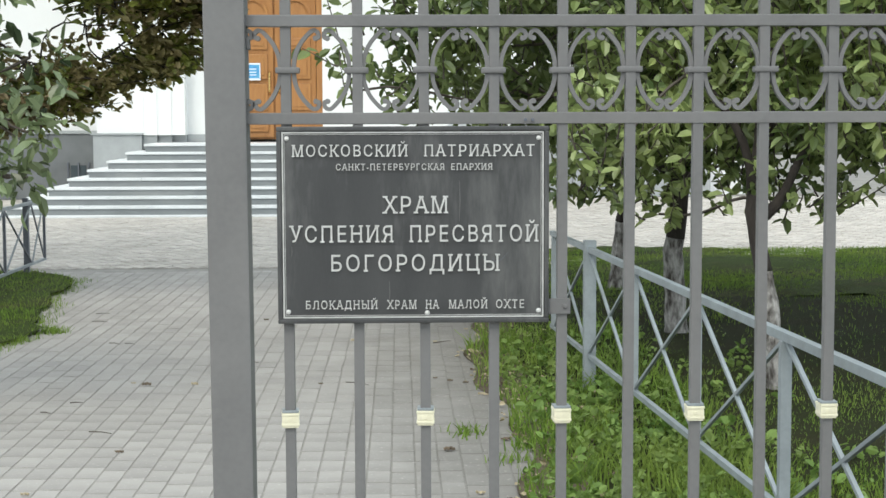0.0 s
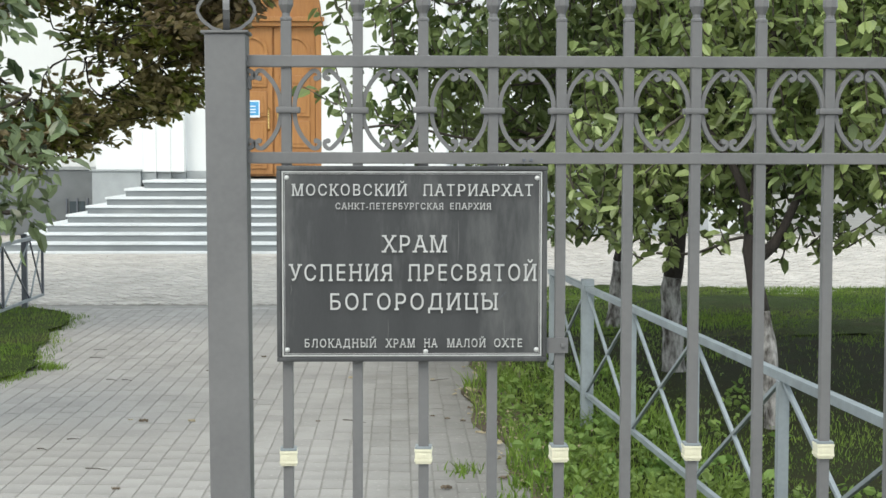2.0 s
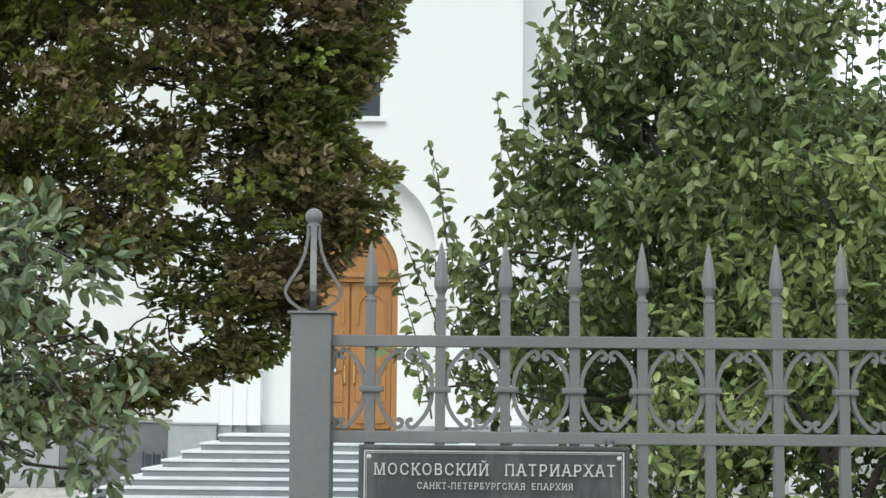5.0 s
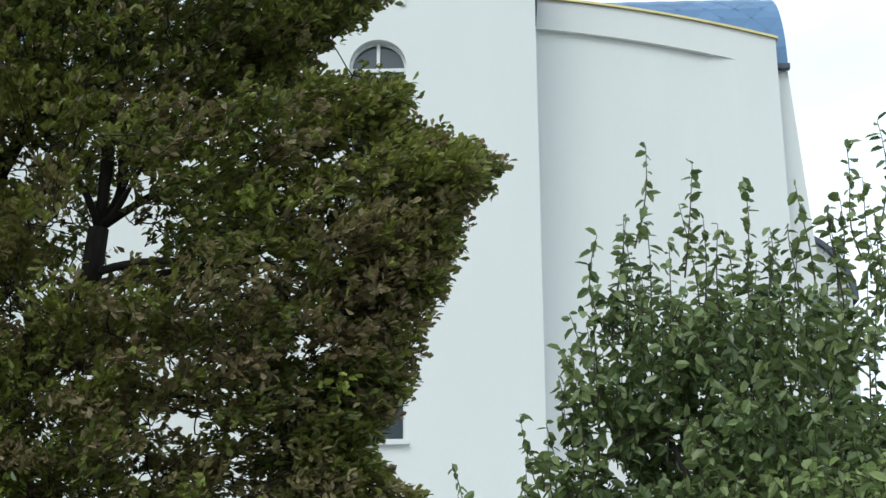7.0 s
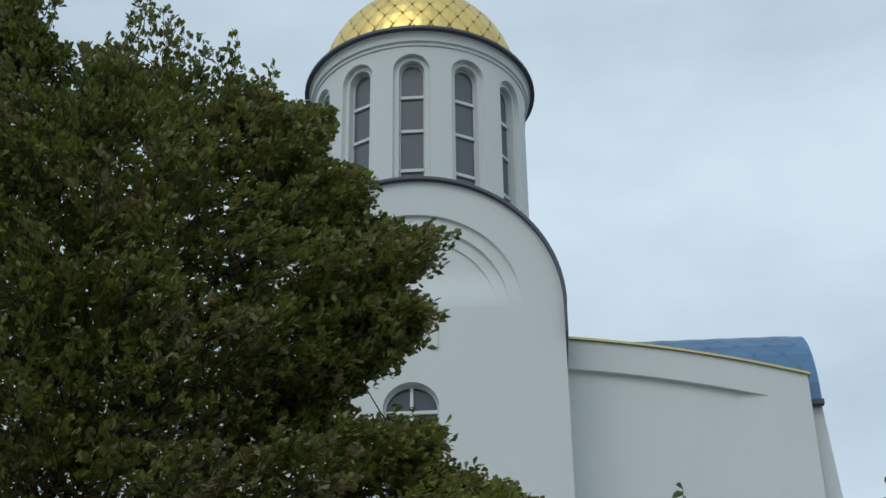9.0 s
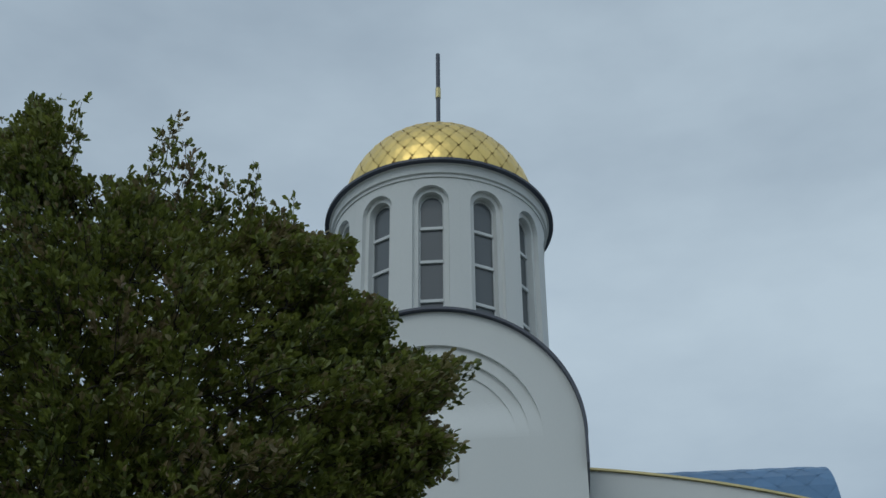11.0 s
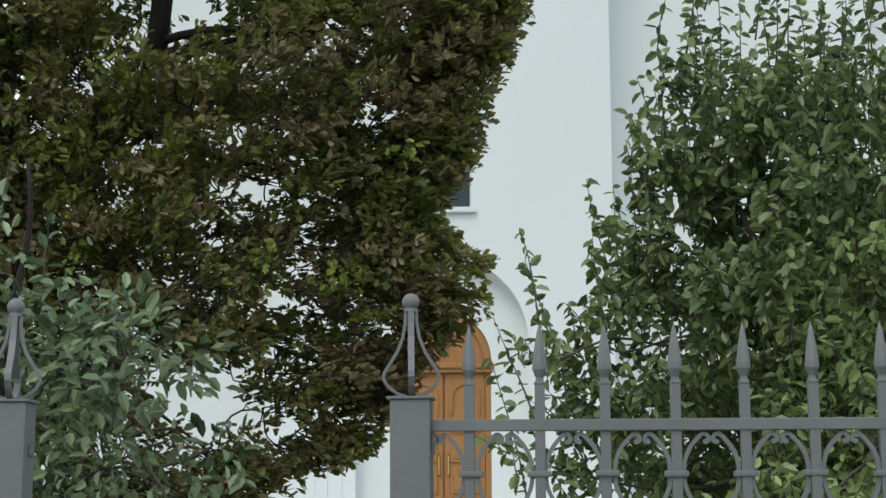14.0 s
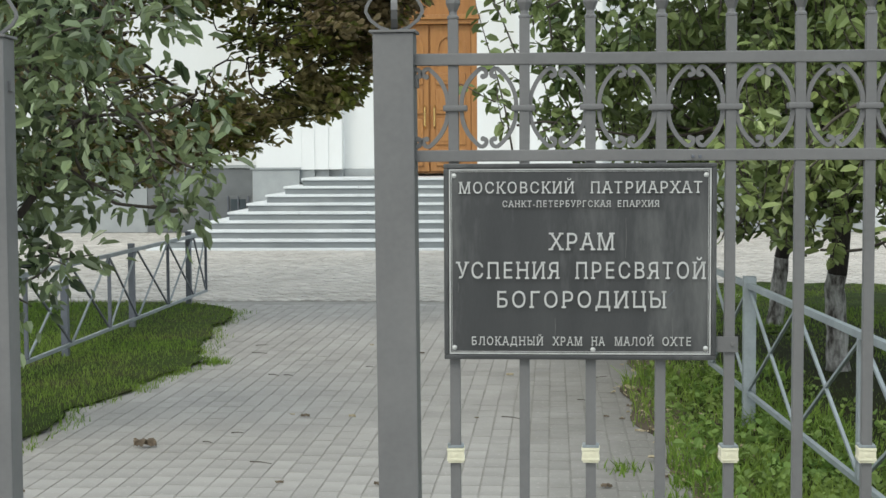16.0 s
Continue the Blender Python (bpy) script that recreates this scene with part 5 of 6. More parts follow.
# large olive-leaved tree: an uneven crown of flat leafy sprays on forked stems
OAK_EDGE = [(1.35, -3.0), (1.5, -2.5), (1.65, -2.0), (1.8, -1.9), (1.95, -1.38), (2.2, -1.15), (2.66, -.9), (2.94, -.62), (3.2, -.36), (3.55, -.34), (3.95, -.8), (4.4, -.48), (4.85, -.33), (5.4, -.12), (6.1, .1), (6.62, .43), (6.75, .1), (7.0, -.6), (7.2, -.38), (7.35, -.38), (7.53, -1.68), (7.8, -1.2), (8.1, -.9), (8.58, -.43), (8.75, -.87), (9.1, -.65), (9.42, -.31), (9.52, -.7), (9.7, -1.2), (10.15, -1.1), (10.4, -1.65), (10.95, -1.52), (11.1, -2.0), (11.4, -2.4), (11.6, -3.1), (11.85, -3.6), (12.1, -4.8), (12.6, -5.1)]
OAK_GAPS = [(-2.84, 6.0, .38), (-3.62, 6.05, .22), (-4.02, 6.75, .28), (-2.44, 5.32, .10), (-2.5, 4.12, .10), (-1.27, 4.83, .13), (-2.62, 2.33, .36), (-2.2, 2.2, .22), (-3.1, 2.5, .2), (-4.2, 12.5, .42), (-3.05, 12.5, .3), (-2.0, 3.4, .1), (-3.4, 11.85, .2), (-4.5, 11.75, .2), (-2.75, 11.4, .14)]
OAK_Y = 10.0
OAK_SPIRES = [(-5.5, 12.95), (-5.12, 13.2), (-4.66, 12.95), (-4.9, 12.6), (-3.6, 12.85), (-3.85, 12.35), (-3.25, 12.2), (-2.95, 12.0), (-2.62, 12.1), (-2.32, 11.7), (-6.0, 12.8), (-3.45, 12.45), (-2.8, 11.8), (-4.05, 12.1)]


def oak_depth(x, dy):
    """Sideways shift that keeps the crown's outline round as a clump lies nearer or farther."""
    return 0.3 + (x - 0.3) * (OAK_Y + dy + 2.86) / (OAK_Y + 2.86)


def big_oak(seed=21):
    rng = np.random.default_rng(seed)
    t = thing("tree", (-4.8, 10.5, 0.0), "large tree with small dense olive and brownish leaves", "tree")
    crotch, fork, fork_b = (-4.65, 10.4, 4.2), (-3.26, 10.0, 6.02), (-4.27, 10.2, 6.64)
    part("trunk", tube([(-4.8, 10.5, -0.05), (-4.78, 10.5, 0.3), (-4.72, 10.47, 1.5), (-4.7, 10.44, 3.0), crotch], [0.25, 0.2, 0.18, 0.17, 0.16], 14), BARK, t, "dark bark trunk", True)
    stems = [([crotch, (-4.2, 10.25, 4.7), (-3.6, 10.08, 5.1), (-3.3, 10.0, 5.55), fork], 0.125, 0.095), ([crotch, (-4.85, 10.35, 5.2), (-4.77, 10.3, 5.9), (-4.44, 10.25, 6.21), fork_b], 0.12, 0.085)]
    limbs = [(fork, (-3.55, 10.2, 9.6), .06), (fork, (-2.9, 9.9, 8.6), .055), (fork, (-2.2, 9.8, 9.2), .05), (fork, (-1.4, 9.8, 6.9), .045), (fork, (-2.6, 9.3, 6.5), .035), (fork, (-3.8, 9.4, 7.3), .04), ((-3.3, 10.0, 5.6), (-1.5, 9.7, 5.6), .045), ((-3.3, 10.0, 5.5), (-0.8, 10.1, 6.35), .04), (fork_b, (-3.9, 10.1, 10.8), .07), (fork_b, (-5.2, 10.3, 11.2), .065), (fork_b, (-5.6, 10.0, 7.9), .05), ((-3.7, 10.1, 5.0), (-1.4, 9.8, 4.0), .045), ((-4.65, 10.4, 3.9), (-2.4, 9.8, 3.0), .05), ((-4.68, 10.42, 3.5), (-6.0, 10.3, 4.8), .05), ((-4.7, 10.44, 3.0), (-2.7, 9.7, 2.0), .035), ((-2.4, 9.8, 3.0), (-1.2, 9.9, 2.6), .025)]
    nodes = []
    for pts, r0, r1 in stems:
        part("stem", tube(pts, list(np.linspace(r0, r1, len(pts))), 12), BARK, t, "", True)
        for a, b in zip(pts, pts[1:]):
            nodes += [np.array(a) + (np.array(b) - np.array(a)) * f for f in (0.3, 0.65, 1.0)]
    for start, end, r in limbs:
        line = bent(start, end, rng, 0.06, 9)
        part("limb", tube([tuple(p) for p in line], list(np.linspace(r, r * 0.3, 9)), 8), BARK, t, "", True)
        nodes += list(line[1:])
    zs, xs = [z for z, _ in OAK_EDGE], [x for _, x in OAK_EDGE]
    tips = []
    while len(tips) < 4900:
        z = rng.uniform(1.3, 13.2)
        edge, left = np.interp(z, zs, xs), -7.0 + 1.3 * ((z - 7.0) / 5.5) ** 2
        x = edge - 0.02 - 0.5 * rng.random() if rng.random() < 0.12 else rng.uniform(-7.0, 0.5)
        if x < left or x > edge or any((x - a) ** 2 + (z - b) ** 2 < ((r + 0.07) * rng.uniform(0.9, 1.1)) ** 2 for a, b, r in OAK_GAPS):
            continue
        wave = math.sin(x * 4.1 + 1.3 * math.sin(z * 2.0)) * math.sin(z * 5.3 + 1.7 * math.sin(x * 1.7)) + 0.5 * math.sin(x * 9.0 + z * 3.0) * math.sin(z * 8.0 - x * 2.0)
        if wave > np.interp(z, [1.8, 2.6, 3.4, 5.0], [0.3, 0.65, 0.9, 1.0]) + rng.normal(0, 0.13):
            continue
        deep = 1.75 * math.sqrt(min(1.0, max(0.02, (edge - x) / 2.2))) * (0.6 + 0.4 * math.sin(math.pi * min(1.0, max(0.0, (z - 1.3) / 11.9))))
        dy = rng.uniform(-deep, deep)
        if dy < 0.1 and abs(x + 3.2) < 0.42 and 5.5 < z < 6.7:
            continue
        tips.append((oak_depth(x, dy), OAK_Y + dy, 1.6 + (z - 1.6) * (OAK_Y + dy + 2.86) / (OAK_Y + 2.86)))
    first = len(tips)
    for x, z in OAK_SPIRES:
        tips += [(x + rng.normal(0, 0.05), OAK_Y + rng.normal(0, 0.1), z - 0.2 * k) for k in range(3)]
    tips = np.array(tips)
    axis = np.stack([np.interp(tips[:, 2], [2, 5, 13], [-4.6, -3.6, -4.3]), np.full(len(tips), 10.1)], 1)
    flat = tips[:, :2] - axis
    flat /= np.linalg.norm(flat, axis=1)[:, None] + 0.4
    flat[:, 1] *= 0.7
    rise = np.interp(tips[:, 2], [1.5, 4.0, 8.0, 11.0, 13.0], [-0.35, 0.05, 0.35, 0.8, 1.5]) + rng.normal(0, 0.22, len(tips))
    d = np.concatenate([flat, rise[:, None]], 1) + rng.normal(0, 0.16, tips.shape)
    d /= np.linalg.norm(d, axis=1)[:, None]
    d[first:] = (0.08, 0.0, 1.0)
    length = rng.uniform(0.34, 0.62, len(tips))
    length[first:] = 0.7
    base = tips - d * length[:, None]
    side = np.cross(d, (0, 0, 1.0))
    side /= np.linalg.norm(side, axis=1)[:, None] + 1e-6
    lift = np.cross(side, d)
    # each spray joins the nearest older branch
    twigs, held = [], len(nodes)
    grown = np.zeros((held + 4 * len(tips), 3), np.float32)
    grown[:held] = nodes
    reach = np.array([np.min(((grown[:held] - b) ** 2).sum(1)) for b in base])
    for i in np.argsort(reach):
        q = grown[np.argmin(((grown[:held] - base[i]) ** 2).sum(1))]
        far = np.linalg.norm(base[i] - q)
        line = bent(q, base[i], rng, 0.09, 5)
        twigs.append((line, 0.006 + 0.010 * min(1.0, far), 0.006))
        grown[held:held + 4] = line[1:]
        held += 4
        twigs.append((bent(base[i], tips[i], rng, 0.05, 3), 0.006, 0.0025))
    # tufts along each spray, leaves round each tuft
    n, tufts, per = len(tips), 10, 6
    f = np.tile(np.linspace(0.12, 1.0, tufts), (n, 1)) + rng.normal(0, 0.03, (n, tufts))
    w = np.where(np.arange(n)[:, None] < first, 0.42, 0.16) * length[:, None] * np.sin(np.pi * np.clip(f * 0.8 + 0.08, 0, 1)) * rng.uniform(-1, 1, (n, tufts))
    c = base[:, None] + d[:, None] * (length[:, None] * f)[..., None] + side[:, None] * w[..., None] + lift[:, None] * rng.normal(0.02, 0.045, (n, tufts))[..., None]
    grow = d[:, None] + side[:, None] * (2.2 * w / length[:, None])[..., None] + np.array([0, 0, 0.25])
    pos = np.repeat(c.reshape(-1, 3), per, 0) + rng.normal(0, 0.021, (n * tufts * per, 3))
    out = np.repeat(grow.reshape(-1, 3), per, 0) * 0.75 + rng.normal(0, 0.35, (n * tufts * per, 3))
    brown_share = np.interp(tips[:, 2], [2.0, 4.5, 6.0, 8.0], [0.62, 0.55, 0.28, 0.06]) + 0.3 * np.sin(tips[:, 0] * 2.3) * np.sin(tips[:, 2] * 1.9)
    kind = np.repeat((rng.random(n) < brown_share).astype(int), tufts * per)
    kind = np.where(rng.random(len(kind)) < 0.12, 1 - kind, kind)
    link("branchwork", tubes_mesh("branchwork", twigs, BARK), t, "", kind="stuff")
    for k, nm, material in ((0, "crown", LEAF_OAK), (1, "browned_leaves", LEAF_OAK_BROWN)):
        ok = kind == k
        link(nm, leaves_mesh(nm, pos[ok], out[ok], 0.090, OBOVATE, material, seed + k, 0.15, 0.3), t, "browned dull leaves" if k else "", kind="stuff")
    pe = np.concatenate([np.array((x, 8.85, z)) + rng.normal(0, r, (m, 3)) for x, z, r, m in ((-3.95, 5.7, .07, 34), (-2.1, 3.5, .06, 26), (-1.5, 3.3, .05, 20), (-3.6, 3.5, .07, 30), (-.9, 4.3, .05, 18), (-2.4, 2.9, .05, 22), (-1.7, 5.9, .08, 40))])
    link("fresh_growth", leaves_mesh("fresh_growth", pe, rng.normal(0, 0.6, pe.shape), 0.085, LOBED, LEAF_FRESH, seed + 2, 0.25), t, "fresh yellow-green shoots", kind="stuff")
    return t


big_oak()


def pear_blobs(rows, y, thick, seed):
    out = []
    for i, (x, z, rx, rz) in enumerate(rows):
        dy = thick * math.sin(i * 2.1 + seed)
        sc = (y + dy + 2.85) / (y + 2.85)
        out.append((0.3 + (x - 0.3) * sc, y + dy, 1.58 + (z - 1.58) * sc, rx, rx * 1.3, rz))
    return out


# pear trees behind the low fence, trunks limewashed
rows1 = [(.5, 2.05, .4, .3), (.35, 2.4, .3, .25), (.05, 1.85, .22, .2), (1.4, 4.2, .36, .45), (1.8, 4.2, .4, .5), (2.3, 4.1, .42, .5), (1.1, 3.8, .36, .45), (1.6, 3.5, .5, .5), (2.3, 3.4, .55, .5), (.72, 3.2, .3, .38), (1.15, 2.95, .48, .42), (1.8, 2.8, .6, .5), (.62, 2.75, .35, .3), (2.5, 2.7, .5, .5), (.12, 2.55, .25, .18), (.85, 2.2, .45, .35), (1.5, 2.2, .5, .4), (2.2, 2.1, .55, .4), (.75, 1.7, .4, .3), (1.35, 1.6, .5, .35), (2.0, 1.5, .5, .35), (1.5, 1.15, .45, .22), (1.9, 1.05, .4, .16)]
tops1 = [(1.38, 5.65), (1.72, 5.56), (2.06, 5.42), (2.46, 5.4), (1.03, 5.08), (.80, 4.42), (.45, 3.8), (-.02, 3.42), (-.2, 2.8), (2.81, 5.66), (2.97, 5.5), (3.12, 5.95), (1.22, 5.2), (1.56, 5.1), (1.9, 5.15), (2.26, 5.05), (2.64, 5.2), (3.0, 5.1)]
rng_t = random.Random(8)
shoots1 = []
for x, z in tops1:
    for k in range(4 if x > 0.5 else 2):
        down, aside = (0.0, 0.0) if k == 0 else (rng_t.uniform(0.2, 0.75), rng_t.uniform(-0.2, 0.2))
        h, lean = rng_t.uniform(0.65, 1.15), rng_t.uniform(-0.12, 0.12) - 0.25 * max(0.0, 1.0 - x)
        shoots1.append((x + aside - lean, 7.5 + rng_t.uniform(-0.25, 0.25), z - down - h, h, lean))
tree("pear_tree", (2.28, 7.92, 0.0), [(2.28, 7.92, -0.05), (2.25, 7.9, .6), (2.3, 7.85, 1.15), (2.2, 7.8, 1.6)], 0.082, [((2.25, 7.85, 1.1), (1.6, 7.5, 2.6), .05), ((2.28, 7.85, 1.15), (2.3, 7.9, 3.6), .06), ((2.27, 7.85, 1.0), (1.5, 7.5, 1.75), .035), ((2.3, 7.85, 1.1), (2.75, 7.9, 2.0), .04), ((2.2, 7.8, 1.6), (1.3, 7.5, 3.9), .045)], pear_blobs(rows1, 7.5, .75, 0), 320, 8, 0.09, 0.100, PEAR, LEAF_PEAR, "young pear tree with drooping glossy green leaves", 31, wash=0.62, shoots=shoots1, droop=1.2, gap=0.25, upright=True, leaf_step=0.036)
rows2 = [(2.15, 2.85, .4, .25), (2.65, 2.9, .4, .3), (3.15, 2.8, .5, .4), (1.85, 2.45, .35, .3), (2.4, 2.35, .5, .35), (3.0, 2.2, .5, .4), (1.7, 2.0, .4, .3), (2.3, 1.85, .5, .35), (1.6, 1.5, .35, .3), (2.1, 1.4, .45, .3), (2.7, 1.6, .5, .35), (3.3, 1.6, .5, .4), (1.8, 1.1, .3, .2), (2.5, 1.15, .4, .22), (3.7, 2.4, .6, .5), (3.9, 1.6, .6, .4)]
tree("pear_tree", (2.45, 5.63, 0.0), [(2.45, 5.63, -0.05), (2.38, 5.65, .5), (2.3, 5.7, 1.0), (2.35, 5.75, 1.5)], 0.062, [((2.3, 5.7, .95), (2.75, 5.8, 1.6), .04), ((2.32, 5.7, 1.2), (2.75, 5.9, 2.6), .045), ((2.34, 5.75, 1.5), (2.3, 5.8, 2.8), .04), ((2.3, 5.7, 1.1), (1.95, 5.6, 1.9), .03)], pear_blobs(rows2, 5.9, .6, 1), 400, 8, 0.09, 0.090, PEAR, LEAF_PEAR_YELLOW, "young pear tree with yellow-green leaves beside the low fence", 41, wash=0.6, shoots=[(2.1, 5.9, 2.7, .45, .05), (2.75, 5.9, 2.8, .5, .05), (1.8, 5.9, 2.4, .4, -.1)], droop=0.9, gap=0.25, upright=True)
rows3 = [(2.4, 3.4, .8, .6), (3.4, 3.6, .8, .8), (3.6, 2.6, .8, .6), (2.6, 2.5, .8, .5), (1.7, 2.4, .6, .5), (1.3, 1.8, .5, .3), (2.1, 1.7, .7, .4), (3.1, 1.7, .8, .4), (2.6, 1.25, .7, .25), (4.2, 2.0, .8, .6), (4.1, 3.2, .7, .7)]
tree("pear_tree", (2.25, 10.85, 0.0), [(2.25, 10.85, -0.05), (2.32, 10.85, .6), (2.4, 10.8, 1.3), (2.5, 10.8, 2.0)], 0.075, [((2.35, 10.8, 1.2), (1.7, 10.6, 2.3), .045), ((2.4, 10.8, 1.4), (3.4, 10.8, 3.0), .05), ((2.5, 10.8, 2.0), (2.5, 10.7, 3.4), .04)], pear_blobs(rows3, 10.6, .8, 2), 290, 8, 0.1, 0.10, PEAR, LEAF_PEAR, "pear tree farther back with dense green leaves", 51, wash=0.5, droop=0.9, gap=0.3, upright=True)
# added tree, mostly out of view, its crown placed to shade the lawn
rows5 = [(3.75, 2.6, .5, .6), (4.4, 3.6, .8, .8), (5.3, 3.2, .8, .8), (4.0, 1.8, .6, .5), (4.9, 2.1, .8, .6), (5.8, 2.3, .7, .7), (4.3, 4.5, .6, .6), (5.2, 4.4, .6, .6), (3.6, 3.5, .45, .6), (3.9, 1.2, .5, .3)]
tree("pear_tree", (5.3, 8.4, 0.0), [(5.3, 8.4, -0.05), (5.25, 8.4, .6), (5.2, 8.35, 1.3), (5.1, 8.3, 2.0)], 0.08, [((5.2, 8.35, 1.2), (4.3, 8.2, 2.6), .045), ((5.2, 8.35, 1.4), (5.6, 8.4, 3.2), .05), ((5.1, 8.3, 2.0), (4.6, 8.2, 3.8), .04)], pear_blobs(rows5, 8.2, .8, 4), 220, 8, 0.1, 0.10, PEAR, LEAF_PEAR, "added pear tree at the lawn side, dense and mostly unseen", 71, wash=0.7, droop=0.9, gap=0.25, upright=True)
# grey-green fruit tree by the gate
rows4 = [(-1.55, 1.85, .13, .1), (-1.5, 1.5, .15, .1), (-1.57, 1.24, .13, .08), (-1.72, 2.3, .2, .12), (-2.9, 2.75, .3, .25), (-2.6, 2.5, .35, .25), (-2.25, 2.4, .35, .25), (-2.0, 2.25, .35, .35), (-2.55, 2.05, .45, .4), (-2.1, 1.75, .4, .35), (-1.78, 1.55, .25, .22), (-2.5, 1.45, .4, .3), (-1.95, 1.32, .28, .14), (-1.72, 1.25, .14, .1), (-2.35, 1.05, .3, .25), (-2.6, .85, .3, .25), (-2.9, 1.6, .4, .5), (-1.75, 1.95, .22, .2)]
tree("fruit_tree", (-2.85, 5.1, 0.0), [(-2.85, 5.1, -0.05), (-2.82, 5.1, .7), (-2.75, 5.05, 1.5), (-2.7, 5.0, 2.3)], 0.07, [((-2.8, 5.1, .9), (-2.2, 5.0, 1.7), .03), ((-2.75, 5.05, 1.5), (-2.2, 5.0, 2.5), .03), ((-2.7, 5.0, 2.2), (-2.6, 5.0, 3.4), .03)], pear_blobs(rows4, 5.0, .3, 3), 150, 8, 0.08, 0.100, (0.22, 0.19, 0.12), LEAF_PEAR_GREY, "bushy fruit tree with broad grey-green leaves by the gate", 61, shoots=[(-2.75, 5.0, 2.8, .6, .05), (-2.5, 5.0, 2.6, .5, .05)], droop=0.8, gap=0.25)


# ---- small things on the ground ----
rng_w = random.Random(9)


def weed_patch(n, seed):
    """Broad-leaved rosettes strewn along the path edge, thicker in places."""
    rng = np.random.default_rng(seed)
    pos, out, big = [], [], []
    while len(pos) < n:
        y = 2.7 + 5.0 * rng.random() ** 1.5
        x = edge_right(y) + 0.05 + rng.gamma(2.0, 0.30)
        if x > 3.2 or rng.random() > 0.25 + 0.75 * patchy(x * 1.7, y * 1.7):
            continue
        k, size = rng.integers(5, 12), rng.uniform(0.018, 0.058)
        a = np.arange(k) * 2.4 + rng.uniform(0, 6)
        rise = rng.uniform(0.1, 1.1, k)
        h = rng.uniform(0.02, 0.10, k)
        pos.append(np.stack([x + rng.normal(0, size * 0.4, k), y + rng.normal(0, size * 0.4, k), h], 1))
        out.append(np.stack([np.cos(a), np.sin(a), rise], 1) * 1.4)
        big.append(np.full(k, size))
    pos, out, big = np.concatenate(pos), np.concatenate(out), np.concatenate(big)
    return leaves_mesh("weeds", pos, out, big, (0.32, 0.34, 0.1), WEED, seed, 0.5, 0.3)


tagged(link("weeds", weed_patch(420, 77)), "broad-leaved green weeds along the path edge", "weeds", kind="stuff")


def crumpled(name, at, size, seed, material, label, category):
    """A dry leaf curled on itself."""
    rng = np.random.default_rng(seed)
    bm = bmesh.new()
    n = 6
    grid = [[bm.verts.new((at[0] + size * (i / n - .5) + rng.normal(0, size * .05), at[1] + size * .6 * (j / n - .5) * (1 - abs(i / n - .5) * 1.3), at[2] + size * (.05 + .45 * abs(math.sin(i * 1.1 + j * .7)) * rng.uniform(.5, 1)))) for j in range(n + 1)] for i in range(n + 1)]
    for i in range(n):
        for j in range(n):
            bm.faces.new((grid[i][j], grid[i + 1][j], grid[i + 1][j + 1], grid[i][j + 1]))
    ob = part(name, bm, material, None)
    return tagged(ob, label, category)


def litter(n, seed):
    """Fallen leaves and their scraps, strewn over soil and path edge."""
    rng = np.random.default_rng(seed)
    y = 2.7 + 6.5 * rng.random(n) ** 1.3
    x = np.vectorize(edge_right)(y) + 0.02 + rng.gamma(1.5, 0.16, n) - 0.05
    a = rng.uniform(0, 6.3, n)
    return leaves_mesh("leaf_litter", np.stack([x, y, rng.uniform(0.008, 0.03, n)], 1), np.stack([np.cos(a), np.sin(a), rng.uniform(-.1, .3, n)], 1) * 1.5, rng.uniform(0.012, 0.05, n), (0.3, 0.26, 0.16), DRY_PALE, seed, 0.2, 0.3)


tagged(link("leaf_litter", litter(320, 78)), "pale dry fallen leaves strewn among the weeds", "leaf litter", kind="stuff")
crumpled("dry_leaf", (-1.85, 4.98, 0.0), 0.12, 1, DRY, "crumpled grey-brown dry leaf on the path", "dry leaf")
for k in range(64):
    y = rng_w.uniform(3.0, 9.5) if k % 2 == 0 else rng_w.uniform(3.0, 6.5)
    x = rng_w.uniform(-2.4, 0.7) if k % 4 == 0 else edge_right(y) + rng_w.gauss(0.05, 0.16)
    crumpled("dry_leaf", (x, y, 0.002 if x < edge_right(y) else 0.012), rng_w.uniform(0.02, 0.05), 30 + k, DRY if k % 3 else DRY_PALE, "small dry leaf lying on the pavers", "dry leaf")
for k in range(14):
    y, x, a = rng_w.uniform(4.0, 10.0), rng_w.uniform(-2.2, 0.6), rng_w.uniform(-0.6, 0.6)
    L = rng_w.uniform(0.05, 0.14)
    tw = part("twig", tube([(x, y, 0.004), (x + L * 0.5, y + L * 0.5 * a, 0.007), (x + L, y + L * a * 1.3, 0.004)], [0.003, 0.0025, 0.0015], 5), TWIG, None)
    tagged(tw, "thin dry twig on the paved path", "twig", "twigs on the path")

# ---- pavers ----
PW, PL, GAP = 0.105, 0.205, 0.0036


def paver_mesh(name, w, l, gap):
    bm = bmesh.new()
    a, b, c = w / 2 - gap * 0.7, l / 2 - gap * 0.6, 0.0022
    lo = [bm.verts.new((x, y, -0.012)) for x, y in ((-a, -b), (a, -b), (a, b), (-a, b))]
    hi = [bm.verts.new((x, y, 0.0)) for x, y in ((-a + c, -b + c), (a - c, -b + c), (a - c, b - c), (-a + c, b - c))]
    bm.faces.new(hi)
    for k in range(4):
        bm.faces.new((lo[k], lo[(k + 1) % 4], hi[(k + 1) % 4], hi[k]))
    return mesh_of(bm, name, PAVER)


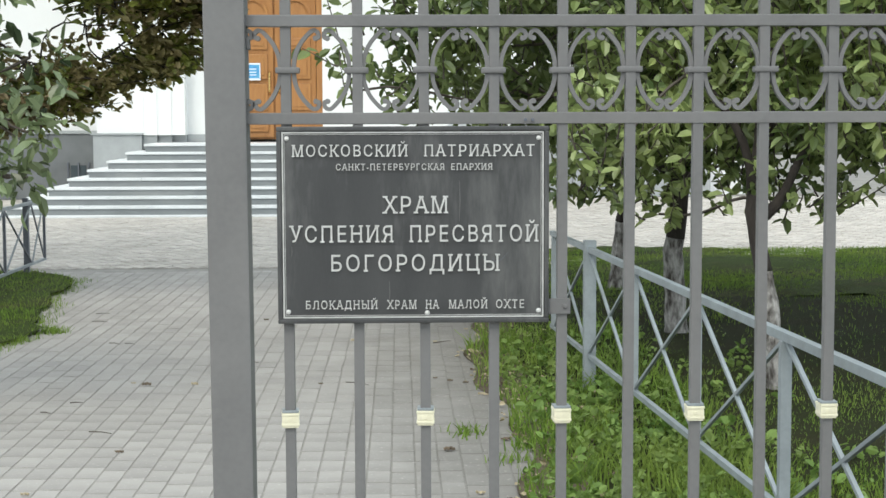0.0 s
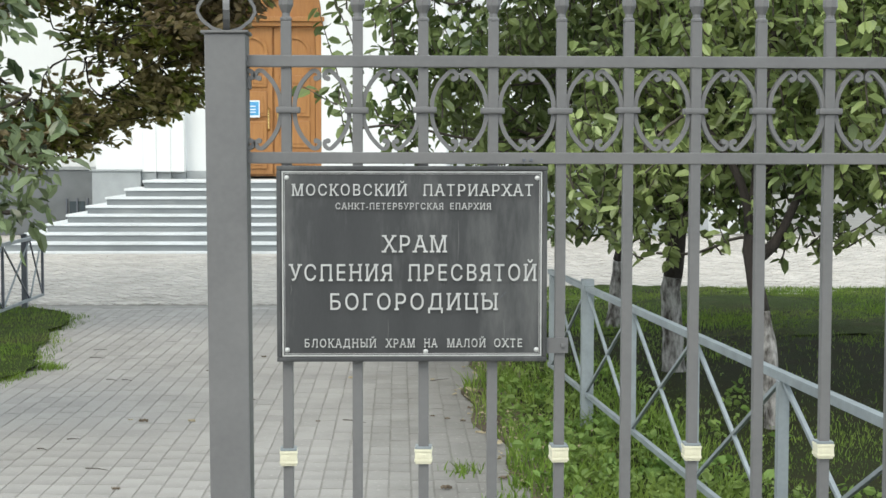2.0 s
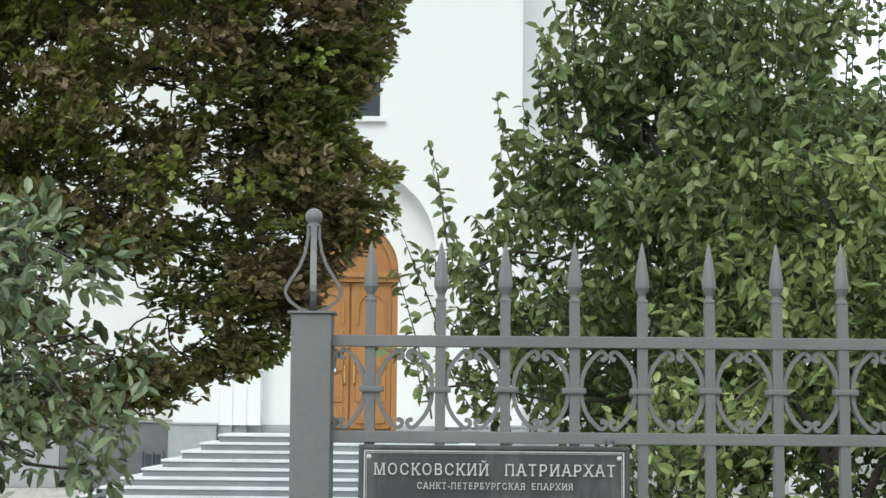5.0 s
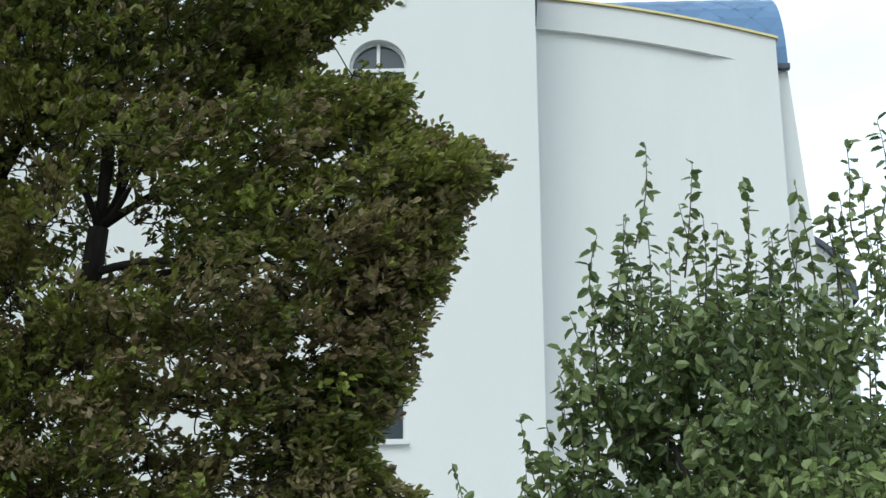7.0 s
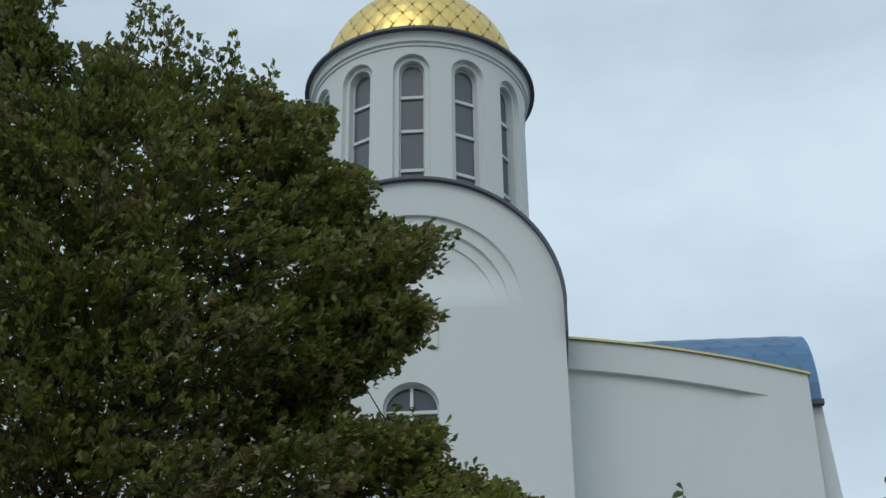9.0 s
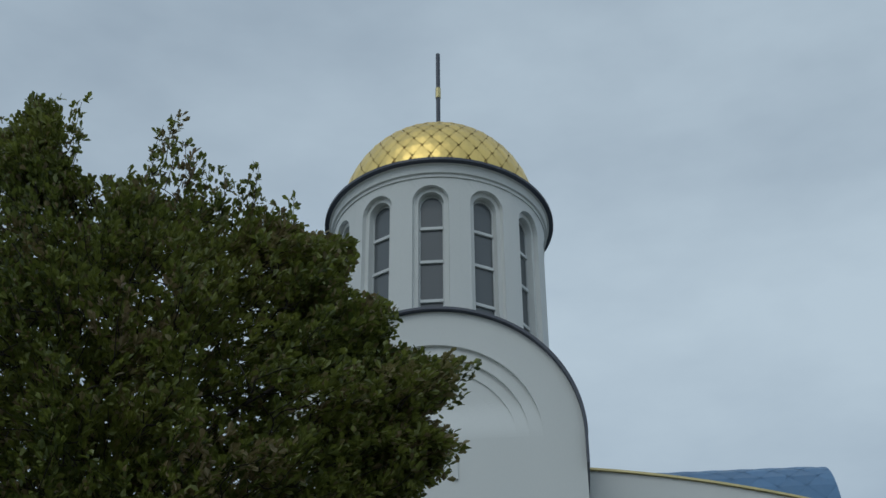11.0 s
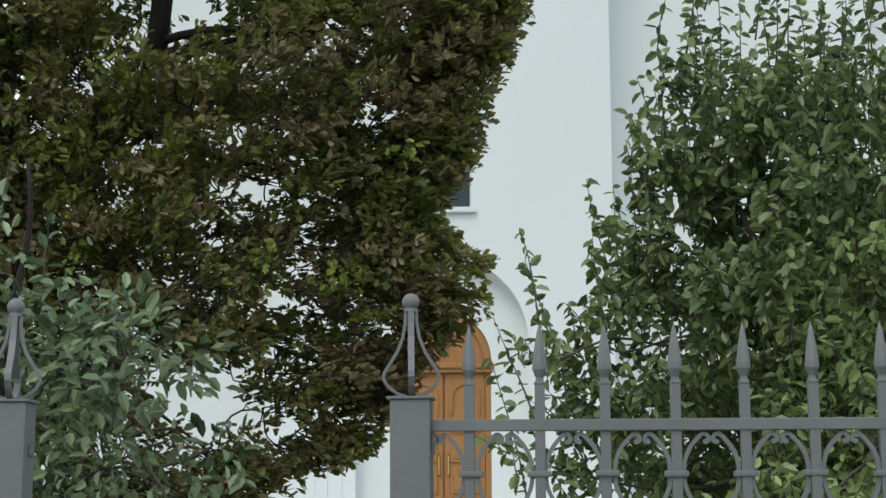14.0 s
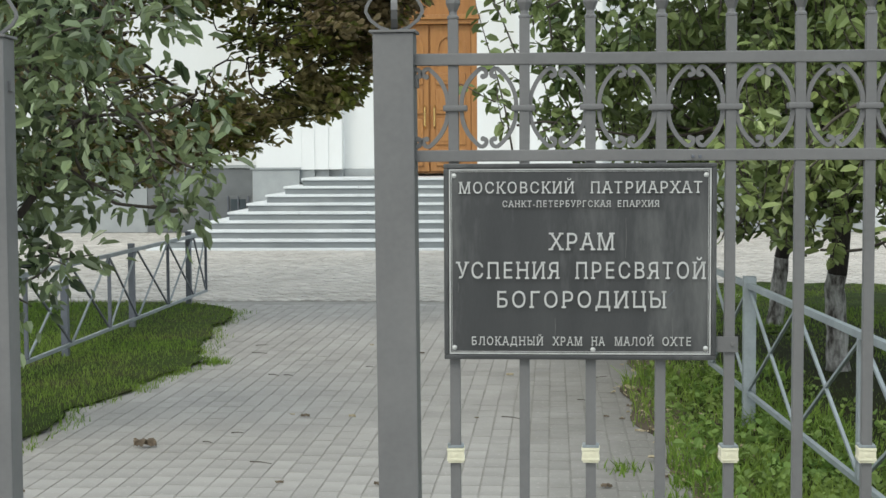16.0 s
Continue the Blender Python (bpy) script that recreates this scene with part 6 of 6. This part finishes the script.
paver_me = paver_mesh("paver", PW, PL, GAP)
rng_p = np.random.default_rng(17)
cols = np.arange(PATH_L + PW / 2 + 0.03, PATH_R - PW / 2, PW)
singles, joined = 0, []
slip = np.cumsum(rng_p.normal(0, 0.028, len(cols)))
for j, y in enumerate(np.arange(-5.8, 12.8, PL)):
    for i, x in enumerate(cols):
        yy = y + slip[i] + rng_p.normal(0, 0.003)
        zz, rx, ry = rng_p.normal(0, 0.0004), rng_p.normal(0, 0.16), rng_p.normal(0, 0.16)
        if 3.4 < y < 5.3 and -2.2 < x < 1.0 and singles < 300:
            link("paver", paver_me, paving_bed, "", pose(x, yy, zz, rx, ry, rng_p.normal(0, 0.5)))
            singles += 1
        else:
            joined.append((x + rng_p.normal(0, 0.0015), yy, zz, rx, ry, 0.0))


def paver_field(name, rows, w, l, gap, material, parent):
    r = np.array(rows)
    a, b, c = (w / 2 - gap * 0.7, l / 2 - gap * 0.6, 0.0022) if gap < 0.01 else (w / 2 - gap / 2, l / 2 - gap / 2, 0.004)
    t = np.array([(-a, -b, -0.012), (a, -b, -0.012), (a, b, -0.012), (-a, b, -0.012), (-a + c, -b + c, 0), (a - c, -b + c, 0), (a - c, b - c, 0), (-a + c, b - c, 0)])
    ca, sa = np.cos(r[:, 5]), np.sin(r[:, 5])
    x = t[None, :, 0] * ca[:, None] - t[None, :, 1] * sa[:, None]
    y = t[None, :, 0] * sa[:, None] + t[None, :, 1] * ca[:, None]
    z = t[None, :, 2] + r[:, 2:3] + x * np.sin(np.radians(r[:, 4:5])) * -1 + y * np.sin(np.radians(r[:, 3:4]))
    v = np.stack([x + r[:, 0:1], y + r[:, 1:2], z], -1).reshape(-1, 3)
    i = np.arange(len(r))[:, None] * 8
    f = np.concatenate([i + q for q in ([4, 5, 6, 7], [0, 1, 5, 4], [1, 2, 6, 5], [2, 3, 7, 6], [3, 0, 4, 7])])
    return link(name, raw_mesh(name, v, f, material), parent, "", None, "stuff")


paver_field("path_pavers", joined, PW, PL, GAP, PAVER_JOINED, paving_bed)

# herringbone forecourt
rows_h = []
U = 0.105
for m in range(-160, 220):
    for q in range(-80, 110):
        ox, oy = m + 2 * q, -m + 2 * q
        for bx, by, ang in ((ox + 1, oy + 0.5, 0.0), (ox + 2.5, oy + 1, math.pi / 2)):
            gx, gy = (bx - by) * U * 0.7071, (bx + by) * U * 0.7071 + 17.0
            if -9.5 < gx < 10.5 and 13.0 < gy < (26.8 if abs(gx - CX) > 4.25 else 21.35):
                rows_h.append((gx, gy, rng_p.normal(0, 0.002), rng_p.normal(0, 0.9), rng_p.normal(0, 0.9), ang + math.pi / 4 - math.pi / 2))
paver_field("forecourt_pavers", rows_h, U, 2 * U, 0.018, PAVER_PALE, plaza_bed)
